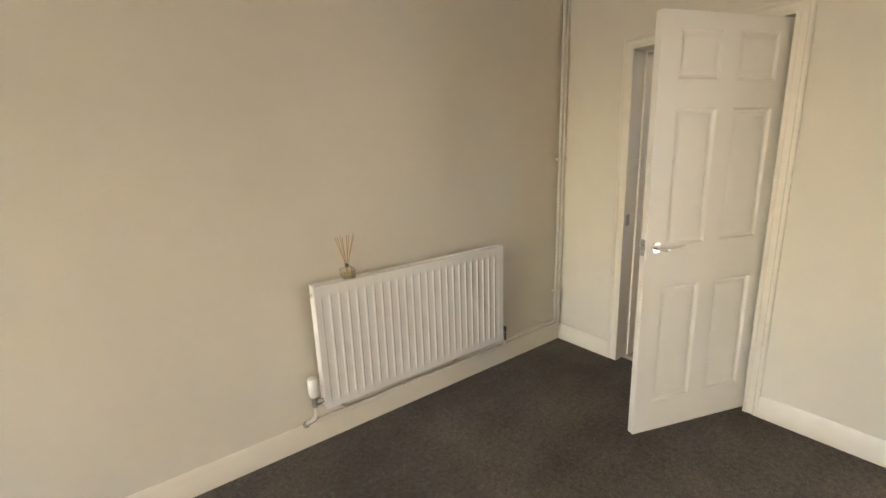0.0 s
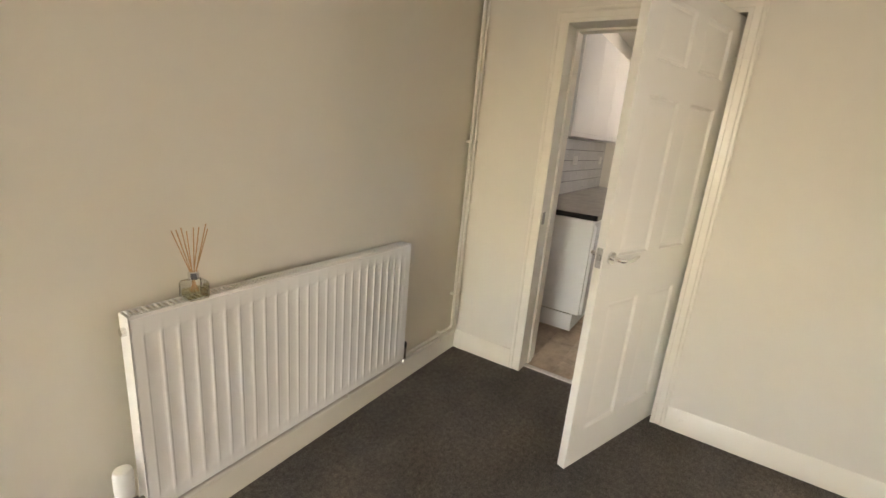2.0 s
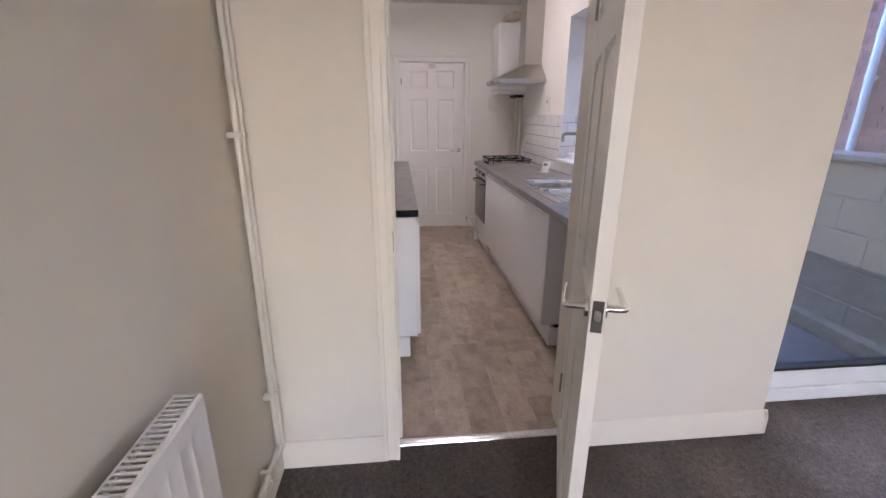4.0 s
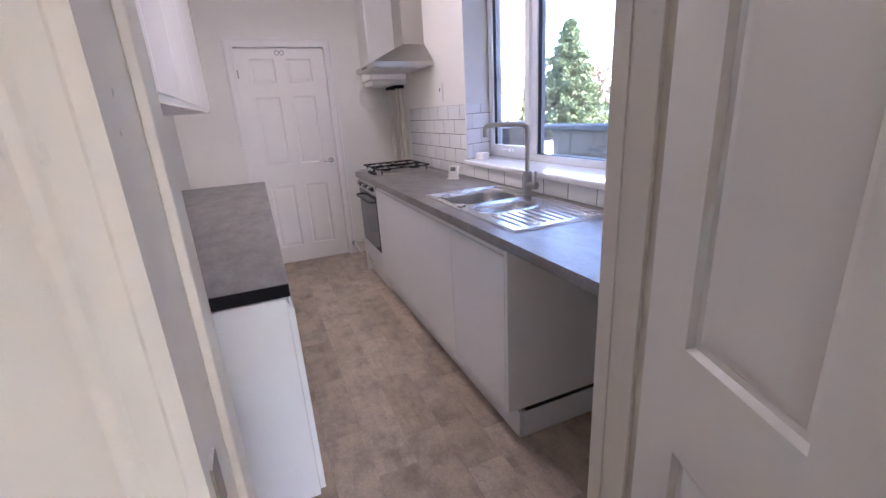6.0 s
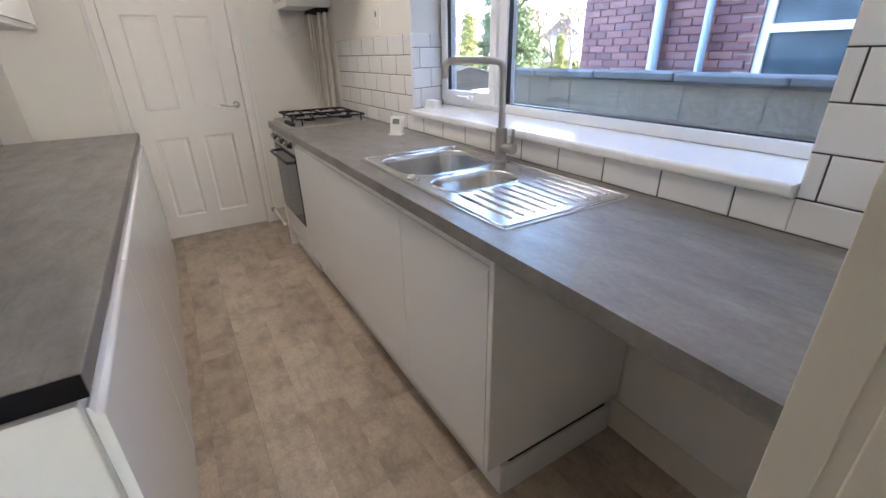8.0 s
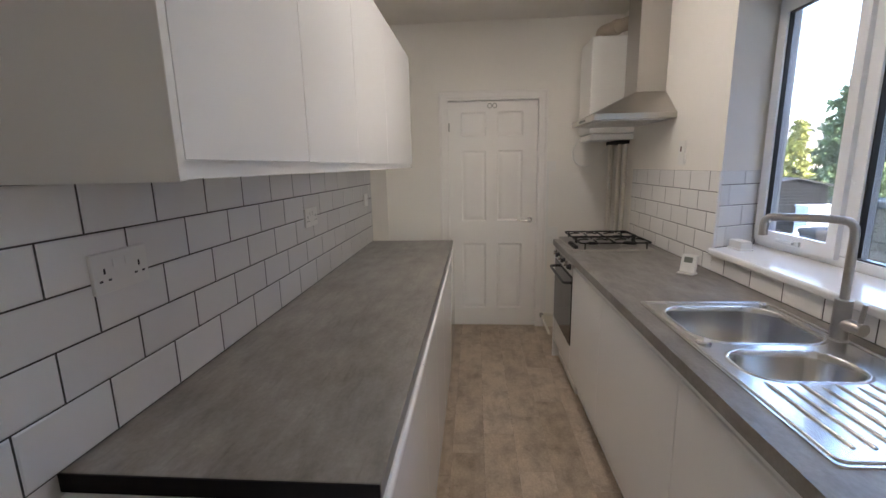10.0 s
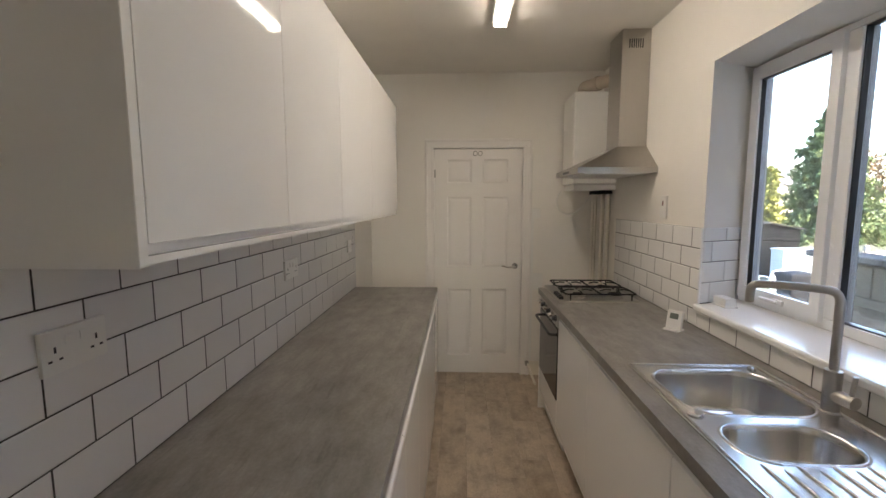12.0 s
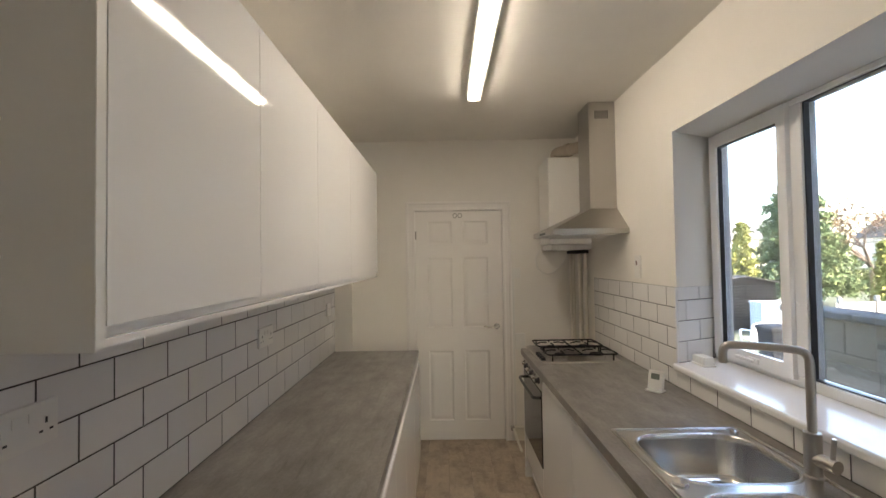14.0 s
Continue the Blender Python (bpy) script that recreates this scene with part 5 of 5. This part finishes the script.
for f in ((0, 1, 5, 4), (2, 3, 4, 5), (1, 2, 5), (3, 0, 4), (0, 3, 2, 1)):
    bm.faces.new([V[i] for i in f])
part("roof", bm, SLATE, nh, "dark slate pitched roof", smooth=None)
nwin = part("window", boxes((NW[0], NW[1], YN - 0.10, YN - 0.04, NW[2], NW[2] + 0.07), (NW[0], NW[1], YN - 0.10, YN - 0.04, NW[3] - 0.07, NW[3]), (NW[0], NW[0] + 0.07, YN - 0.10, YN - 0.04, NW[2] + 0.07, NW[3] - 0.07),
                            (NW[1] - 0.07, NW[1], YN - 0.10, YN - 0.04, NW[2] + 0.07, NW[3] - 0.07), (NW[0] + 0.07, NW[1] - 0.07, YN - 0.10, YN - 0.035, 1.42, 1.485)), PVC, nh, "white plastic window frame")
part("pane", boxes((NW[0] + 0.06, NW[1] - 0.06, YN - 0.08, YN - 0.075, 1.48, NW[3] - 0.06)), DARK_GLASS, nwin, smooth=None)
part("pane", boxes((NW[0] + 0.06, NW[1] - 0.06, YN - 0.08, YN - 0.075, NW[2] + 0.06, 1.43)), DARK_GLASS, nwin, smooth=None)
part("sill", boxes((NW[0] - 0.05, NW[1] + 0.05, YN - 0.1, YN + 0.04, NW[2] - 0.06, NW[2]), bevel=0.006), COPING, nwin)
for x, r in ((6.70, 0.052), (6.20, 0.036)):
    bm = bmesh.new()
    cyl(bm, (x, YN + 0.075, -0.1), (x, YN + 0.075, 2.35), r, seg=20)
    dp = part("downpipe", bm, GREY_PIPE, nh, "pale blue-grey plastic downpipe")
    for z in (0.5, 1.75, 2.15):
        bm = bmesh.new()
        cyl(bm, (x, YN + 0.075, z), (x, YN + 0.075, z + 0.05), r + 0.008, seg=20)
        box(bm, x - 0.02, x + 0.02, YN, YN + 0.05, z, z + 0.04)
        part("pipe_bracket", bm, GREY_PIPE, dp)
    bm = bmesh.new()
    if r > 0.04:
        lathe(bm, (x, YN + 0.10, 2.35), [(0.055, 0), (0.11, 0.12), (0.125, 0.13), (0.125, 0.24)], 14)
        part("hopper", bm, GREY_PIPE, dp)
        bm = bmesh.new()
    cyl(bm, (x, YN + 0.075, 2.36), (x, YN + 0.075, 5.8), r * 0.9, seg=16)
    part("upper_pipe", bm, GREY_PIPE, dp)

# garden
def leaves(points, size, jitter=1.0):
    """Many small bent leaf clumps round the given places."""
    vs, fs = [], []
    for p, s in points:
        s *= size * random.uniform(0.6, 1.3)
        a = Vector((random.gauss(0, 1), random.gauss(0, 1), random.gauss(0, 0.7))).normalized()
        b = a.orthogonal().normalized()
        b = Matrix.Rotation(random.uniform(0, 6.28), 3, a) @ b
        c = a.cross(b)
        i = len(vs)
        vs += [p - b * s, p + c * s * 0.55 + a * s * 0.25, p + b * s, p - c * s * 0.55 + a * s * 0.25, p + a * s * 0.1]
        fs += [(i, i + 1, i + 4), (i + 1, i + 2, i + 4), (i + 2, i + 3, i + 4), (i + 3, i, i + 4)]
    return vs, fs


def leaf_part(name, pts, size, mat, parent, label=""):
    vs, fs = leaves(pts, size)
    o = ORIGIN[root_of(parent)]
    me = bpy.data.meshes.new(name)
    me.from_pydata([tuple(v - o) for v in vs], [], fs)
    me.materials.append(mat)
    ob = new(name, me)
    ob.parent = parent
    return tagged(ob, label)


def conifer(x, y, h, rad, mat, label, count=5000, squat=1.0, base=0.15):
    z0 = fall(x, y)
    t = thing("conifer_tree", (x, y, z0), label, "tree")
    bm = bmesh.new()
    tube(bm, [(x, y, z0 - 0.1), (x + 0.02, y, z0 + h * 0.3), (x, y, z0 + h * 0.97)], [h * 0.03, h * 0.022, h * 0.004], 9)
    part("trunk", bm, BARK, t)
    pts, bm = [], bmesh.new()
    tiers = int(h * 5)
    for k in range(tiers):
        f = base + (1 - base) * k / tiers
        arms = 9 if f < 0.7 else 6
        for a in range(arms):
            ang = 2 * math.pi * (a + 0.37 * k) / arms + random.uniform(-0.3, 0.3)
            ln = rad * (1 - f) ** 0.75 * random.uniform(0.55, 1.12) + 0.05
            z = z0 + h * f + random.uniform(-0.1, 0.1)
            tip = Vector((x + ln * math.cos(ang), y + ln * math.sin(ang), z - ln * 0.22 * squat))
            root = Vector((x, y, z))
            cyl(bm, root, tip, 0.018, 0.005, 4, False)
            n = max(3, int(count / (tiers * arms)))
            for _ in range(n):
                u = random.random() ** 0.6
                p = root.lerp(tip, u) + Vector((random.gauss(0, 1), random.gauss(0, 1), random.gauss(-0.2, 0.7))) * 0.10 * (0.6 + ln * 0.35)
                pts.append((p, 1.0))
    part("limbs", bm, BARK, t)
    leaf_part("crown", pts, 0.095 * (h / 5) ** 0.5, mat, t)
    return t


def broadleaf(x, y, h, rad, mat, label, count=2500):
    z0 = fall(x, y)
    t = thing("broadleaf_tree", (x, y, z0), label, "tree")
    bm = bmesh.new()
    pts = []

    def grow(p, d, ln, r, depth):
        q = p + d * ln
        tube(bm, [p, p.lerp(q, 0.5) + Vector((random.uniform(-1, 1), random.uniform(-1, 1), 0)) * ln * 0.06, q], [r, r * 0.8, r * 0.62], 6)
        if depth == 0:
            for _ in range(max(2, count // 340)):
                pts.append((q + Vector((random.gauss(0, 1), random.gauss(0, 1), random.gauss(0, 1))) * rad * 0.09, 1.0))
            return
        for _ in range(4 if depth > 2 else 3):
            e = (d + Vector((random.gauss(0, 0.55), random.gauss(0, 0.55), random.gauss(0.12, 0.3)))).normalized()
            grow(q, e, ln * random.uniform(0.62, 0.82), r * 0.55, depth - 1)

    grow(Vector((x, y, z0 - 0.1)), Vector((0.03, 0, 1)), h * 0.30, h * 0.022, 4)
    part("trunk", bm, BARK, t)
    leaf_part("crown", pts, 0.10, mat, t)
    return t


conifer(27.7, -17.35, 7.95, 3.25, LEAF_SPRUCE, "tall dense green spruce in the far garden", 30000)
conifer(23.7, -11.6, 4.4, 1.0, LEAF_YELLOW, "yellow-green bushy conifer lit by the sun", 6000, 0.6, 0.03)
conifer(19.7, -14.05, 3.3, 0.38, LEAF_YELLOW, "slim yellow-green upright cypress", 3600, -1.6, 0.02)
broadleaf(27.5, -21.4, 7.2, 3.0, LEAF_AUTUMN, "half-bare autumn tree with pale orange leaves")
broadleaf(33.0, -29.0, 8.0, 3.2, LEAF_AUTUMN, "thin autumn tree in the distance")

hd = thing("hedge_row", (34, -20, -1.3), "dark uneven hedge along the far gardens", "hedge", kind="stuff")
pts = []
for _ in range(9000):
    s = random.random()
    p = Vector((30 + 10 * s, -6 - 34 * s, 0)) + Vector((random.gauss(0, 0.7), random.gauss(0, 0.7), 0))
    p.z = fall(p.x, p.y) + 1.9 * random.random() ** 0.8 * (0.8 + 0.35 * noise.noise(Vector((s * 14, 0, 0))))
    pts.append((p, 1.6))
leaf_part("foliage", pts, 0.12, LEAF_HEDGE, hd)

shed_x, shed_y = 20.0, -9.4
zg = fall(21, -9.5)
shed = thing("garden_shed", (shed_x, shed_y, zg), "dark stained timber garden shed with a dark felt roof", "shed")
SW = (20.0, 22.0, -10.25, -8.0)
bm = bmesh.new()
for k in range(16):
    z = zg + k * 0.112
    box(bm, SW[0], SW[1], SW[2], SW[3], z, z + 0.105)
part("boards", bm, SHED_WOOD, shed)
bm = bmesh.new()
ry = (SW[2] + SW[3]) / 2
for x in (SW[0] - 0.12, SW[1] + 0.12):
    for y, z in ((SW[2] - 0.12, zg + 1.77), (ry, zg + 2.03), (SW[3] + 0.12, zg + 1.77), (SW[3] + 0.12, zg + 1.81), (ry, zg + 2.08), (SW[2] - 0.12, zg + 1.81)):
        bm.verts.new((x, y, z))
bm.verts.ensure_lookup_table()
V = bm.verts
for i in range(6):
    bm.faces.new((V[i], V[(i + 1) % 6], V[6 + (i + 1) % 6], V[6 + i]))
bm.faces.new(V[0:6])
bm.faces.new(V[6:12])
part("roof", bm, ROOF_FELT, shed, "dark mineral felt roof", smooth=None)
bm = bmesh.new()
bm.verts.new((SW[0] - 0.001, SW[2], zg + 1.78)), bm.verts.new((SW[0] - 0.001, SW[3], zg + 1.78)), bm.verts.new((SW[0] - 0.001, ry, zg + 2.02))
bm.verts.ensure_lookup_table()
bm.faces.new(bm.verts[:])
part("gable", bm, SHED_WOOD, shed, smooth=None)

st = thing("storage_chest", (19.0, -9.3, fall(19.0, -9.3)), "white plastic garden storage chest, coloured blue-grey for the shade on it", "chest")
zb = fall(19.0, -9.3)
part("body", boxes((18.7, 19.3, -10.1, -8.75, zb - 0.02, zb + 1.10), bevel=0.03), CHEST_SHADED, st)
part("lid", boxes((18.67, 19.33, -10.13, -8.72, zb + 1.10, zb + 1.18), bevel=0.02), CHEST_SHADED, st)

cx_, cy_ = 16.25, -6.73
zc = fall(cx_, cy_)
chair = thing("garden_chair", (cx_, cy_, zc), "white moulded plastic garden chair with curved arms", "chair")
part("seat", boxes((cx_ - 0.24, cx_ + 0.24, cy_ - 0.25, cy_ + 0.25, zc + 0.40, zc + 0.43), bevel=0.012), PVC, chair)
for sx in (-1, 1):
    for sy in (-1, 1):
        bm = bmesh.new()
        cyl(bm, (cx_ + sx * 0.27, cy_ + sy * 0.27, zc - 0.02), (cx_ + sx * 0.22, cy_ + sy * 0.23, zc + 0.42), 0.022, 0.026, 8)
        part("leg", bm, PVC, chair)
bm = bmesh.new()
tube(bm, soften([(cx_ - 0.2, cy_ - 0.26, zc + 0.42), (cx_ - 0.3, cy_ - 0.27, zc + 0.85), (cx_ - 0.3, cy_, zc + 0.92), (cx_ - 0.3, cy_ + 0.27, zc + 0.85), (cx_ - 0.2, cy_ + 0.26, zc + 0.42)], 3), 0.03, 8)
part("back_frame", bm, PVC, chair)
for k in range(5):
    bm = bmesh.new()
    y = cy_ - 0.16 + 0.08 * k
    box(bm, cx_ - 0.285, cx_ - 0.262, y - 0.022, y + 0.022, zc + 0.42, zc + 0.88)
    part("back_slat", bm, PVC, chair)
for sy in (-1, 1):
    bm = bmesh.new()
    tube(bm, soften([(cx_ + 0.22, cy_ + sy * 0.25, zc + 0.42), (cx_ + 0.23, cy_ + sy * 0.28, zc + 0.66), (cx_, cy_ + sy * 0.28, zc + 0.67), (cx_ - 0.27, cy_ + sy * 0.27, zc + 0.68)], 3), 0.022, 8)
    part("armrest", bm, PVC, chair)

bx_, by_ = 14.67, -6.13
zb = fall(bx_, by_)
wb = thing("wheelie_bin", (bx_, by_, zb), "dark plastic wheelie bin standing in the garden", "bin")
loft_l = [[(x, y, zb + h) for x, y in rounded(bx_, by_, w, w * 1.1, 0.05, 4)] for w, h in ((0.42, 0.04), (0.46, 0.1), (0.56, 0.88), (0.60, 0.90), (0.60, 0.94))]
part("body", loft(bmesh.new(), loft_l), BIN_GREEN, wb)
part("lid", loft(bmesh.new(), [[(x, y, zb + h) for x, y in rounded(bx_, by_, w, w * 1.1, 0.05, 4)] for w, h in ((0.62, 0.942), (0.62, 0.98), (0.54, 1.03))]), BIN_GREEN, wb)
for sy in (-0.26, 0.26):
    bm = bmesh.new()
    cyl(bm, (bx_ - 0.24, by_ + sy - 0.02, zb + 0.1), (bx_ - 0.24, by_ + sy + 0.02, zb + 0.1), 0.10, seg=18)
    part("wheel", bm, BLACK_PLASTIC, wb)

fence = thing("garden_fence", (17, -14, fall(17, -14)), "low weathered timber garden fence", "fence")
for k in range(34):
    s = k / 33
    x, y = 17.0 + 1.0 * s, -9.9 - 8.6 * s
    z = fall(x, y)
    if k % 5 == 0:
        part("post", boxes((x - 0.05, x + 0.05, y - 0.05, y + 0.05, z - 0.1, z + 1.5)), FENCE_WOOD, fence)
    part("slat", boxes((x - 0.02, x + 0.02, y - 0.13, y + 0.13, z + 0.03, z + 1.32)), FENCE_WOOD, fence)

for hx, hy, w in ((62, -40, 16), (58, -64, 14)):
    z = fall(hx, hy)
    h = thing("distant_house", (hx, hy, z), "pale rendered house far behind the trees", "house", group="distant houses")
    part("wall", boxes((hx, hx + 8, hy - w / 2, hy + w / 2, z - 0.1, z + 5.0)), RENDER_PALE, h)
    bm = bmesh.new()
    for x, y, zz in ((hx - 0.4, hy - w / 2 - 0.4, z + 5), (hx - 0.4, hy + w / 2 + 0.4, z + 5), (hx + 8.4, hy + w / 2 + 0.4, z + 5), (hx + 8.4, hy - w / 2 - 0.4, z + 5), (hx + 4, hy - w / 2 - 0.4, z + 7.5), (hx + 4, hy + w / 2 + 0.4, z + 7.5)):
        bm.verts.new((x, y, zz))
    bm.verts.ensure_lookup_table()
    V = bm.verts
    for f in ((0, 1, 5, 4), (2, 3, 4, 5), (1, 2, 5), (3, 0, 4), (0, 3, 2, 1)):
        bm.faces.new([V[i] for i in f])
    part("roof", bm, SLATE, h, "slate roof", smooth=None)
    for k in range(4):
        y = hy - w / 2 + w * (k + 0.5) / 4
        for zz in (1.0, 3.2):
            part("window", boxes((hx - 0.03, hx + 0.05, y - 0.6, y + 0.6, z + zz, z + zz + 1.2)), DARK_GLASS, h)

# ---- pieces: tiles, planks, bricks ----
TL, TH, TG = 0.1973, 0.0998, 0.0033


def tile_mesh(w, h, t=0.007):
    """A tile lying in the plane of x and z, its glazed face towards -y, bevelled."""
    bm = bmesh.new()
    b = 0.004
    back = [bm.verts.new((x, 0, z)) for x, z in ((0, 0), (w, 0), (w, h), (0, h))]
    mid = [bm.verts.new((x, -t * 0.75, z)) for x, z in ((0, 0), (w, 0), (w, h), (0, h))]
    b = min(b, w / 3, h / 3)
    top = [bm.verts.new((x, -t, z)) for x, z in ((b, b), (w - b, b), (w - b, h - b), (b, h - b))]
    for i in range(4):
        j = (i + 1) % 4
        bm.faces.new((back[i], back[j], mid[j], mid[i]))
        bm.faces.new((mid[i], mid[j], top[j], top[i]))
    bm.faces.new(top)
    return finish("tile", bm, TILE, None)


_tiles = {}


def tiled(parent, u0, u1, z0, z1, place, phase, first=TH):
    """Rows of half-bonded tiles from u0 to u1 and z0 to z1; place(u, z) gives the pose of a tile's lower corner."""
    r, z = 0, z0
    while z < z1 - 0.012:
        h = min(TH if r else first, z1 - z)
        u = u0 - TL - TG + ((phase + (0.5 if r % 2 else 0.0) * (TL + TG) - u0) % (TL + TG))
        while u < u1 - 0.008:
            a, b = max(u, u0), min(u + TL, u1)
            if b - a > 0.012:
                key = (round(b - a, 3), round(h, 3))
                if key not in _tiles:
                    _tiles[key] = tile_mesh(*key)
                ob = new("tile", _tiles[key])
                ob.parent = parent
                ob.matrix_local = parent.matrix_world.inverted() @ place(a, z)
            u += TL + TG
        z += h + TG
        r += 1


ts1 = thing("tiled_splashback", (LTX0, YKL, WT1), "white brick-bond wall tiles with dark grey grout under the wall cabinets", "tiles", kind="structure")
part("grout", boxes((LTX0 - 0.16, LTX1, YKL - 0.0074, YKL + 0.001, WT1, CB - 0.002)), GROUT, ts1)
tiled(ts1, LTX0 - 0.16, LTX1, WT1 + 0.002, CB - 0.003, lambda u, z: pose(u, YKL - 0.002, z), 4.6605, 0.1155)
ts2 = thing("tiled_splashback", (RTX0, YR, WT1), "white brick-bond wall tiles with grey grout beside the window", "tiles", kind="structure")
TT = 1.408
part("grout", boxes((RTX0, 7.05, YR - 0.001, YR + 0.0074, WT1, WZ0 - 0.005), (WX1, 7.05, YR - 0.001, YR + 0.0074, WZ0 - 0.005, TT), (RTX0, WX0, YR - 0.001, YR + 0.0074, WZ0 - 0.005, 1.95), (WX1 - 0.001, WX1 + 0.002, YR - 0.004, YR + 0.003, WZ0 + 0.03, TT)), GROUT, ts2)
tiled(ts2, WX0, WX1, WT1 + 0.002, WZ0 - 0.006, lambda u, z: pose(WX0 + WX1 - u, YR + 0.002, z, 0, 0, 180), WX0 + WX1 - 5.762)
tiled(ts2, WX1, 7.05, WT1 + 0.002, TT, lambda u, z: pose(WX1 + 7.05 - u, YR + 0.002, z, 0, 0, 180), WX1 + 7.05 - 6.363, 0.081)
tiled(ts2, RTX0, WX0 - 0.002, WT1 + 0.002, 1.95, lambda u, z: pose(RTX0 + WX0 - u, YR + 0.002, z, 0, 0, 180), 3.9, 0.081)
SPLAY = math.degrees(math.atan2(0.80 - YR, WXF - WX1))
tiled(ts2, 0.0, math.hypot(WXF - WX1, YR - 0.80) - 0.004, WZ0 + 0.034, TT, lambda u, z: pose(WX1 - 0.002, YR + 0.002, z, 0, 0, SPLAY) @ pose(u, 0, 0), 0.06)
_g = bmesh.new()
prism(_g, [(WX1 - 0.0050, YR + 0.002), (WXF - 0.0050, 0.80), (WXF + 0.002, 0.80), (WX1 + 0.002, YR)], WZ0 + 0.03, TT)
part("reveal_grout", _g, GROUT, ts2)
part("corner_trim", boxes((WX1 - 0.0085, WX1 + 0.003, YR + 0.001, YR + 0.0102, WZ0 + 0.031, TT), bevel=0.002), PVC, ts2, "white plastic tile corner trim")

# vinyl planks
PLW, PLL = 0.165, 0.46
vp = thing("vinyl_floor", (3.6, YR, 0), "beige stone-effect vinyl plank floor in the kitchen", "floor", kind="structure")
_pl = {}
row, y = 0, YR
while y < YKL - 0.01:
    w = min(PLW, YKL - y)
    x = 3.62 - PLL * ((row * 0.37) % 1.0)
    while x < XE + 0.1:
        a, b = max(x, 3.60), min(x + PLL, XE + 0.1)
        if b - a > 0.02:
            key = (round(b - a, 3), round(w, 3))
            if key not in _pl:
                _pl[key] = finish("plank", boxes((0, key[0] - 0.0008, 0, key[1] - 0.0008, -0.004, 0.0), bevel=0.0004, seg=1), VINYL, None)
            ob = new("plank", _pl[key])
            ob.parent = vp
            ob.location = Vector((a, y, 0)) - ORIGIN[vp]
        x += PLL
    y += PLW
    row += 1

# bricks of the neighbour's wall
wall_ob = next(o for o in nh.children if o.name.startswith("wall"))
_bk = {w: finish("brick", boxes((0, w, 0, 0.10, 0, 0.065), bevel=0.003, seg=1), BRICK, None) for w in (0.215, 0.1025)}
count = 0
r, z = 0, bricks_z0 + 0.01
while z < bricks_z1 - 0.05:
    x = bricks_x0 + (0.1125 if r % 2 else 0.0)
    while x < NX1 - 0.09:
        w = 0.215 if x + 0.215 < NX1 + 0.02 else 0.1025
        if not (x + w > NW[0] + 0.0 and x < NW[1] + 0.0 and z + 0.065 > NW[2] and z < NW[3] + 0.01):
            ob = new("brick", _bk[w])
            ob.parent = wall_ob
            ob.location = Vector((x, YN - 0.10 + random.uniform(-0.002, 0.002), z)) - ORIGIN[nh]
            count += 1
        x += w + 0.010
    z += 0.075
    r += 1
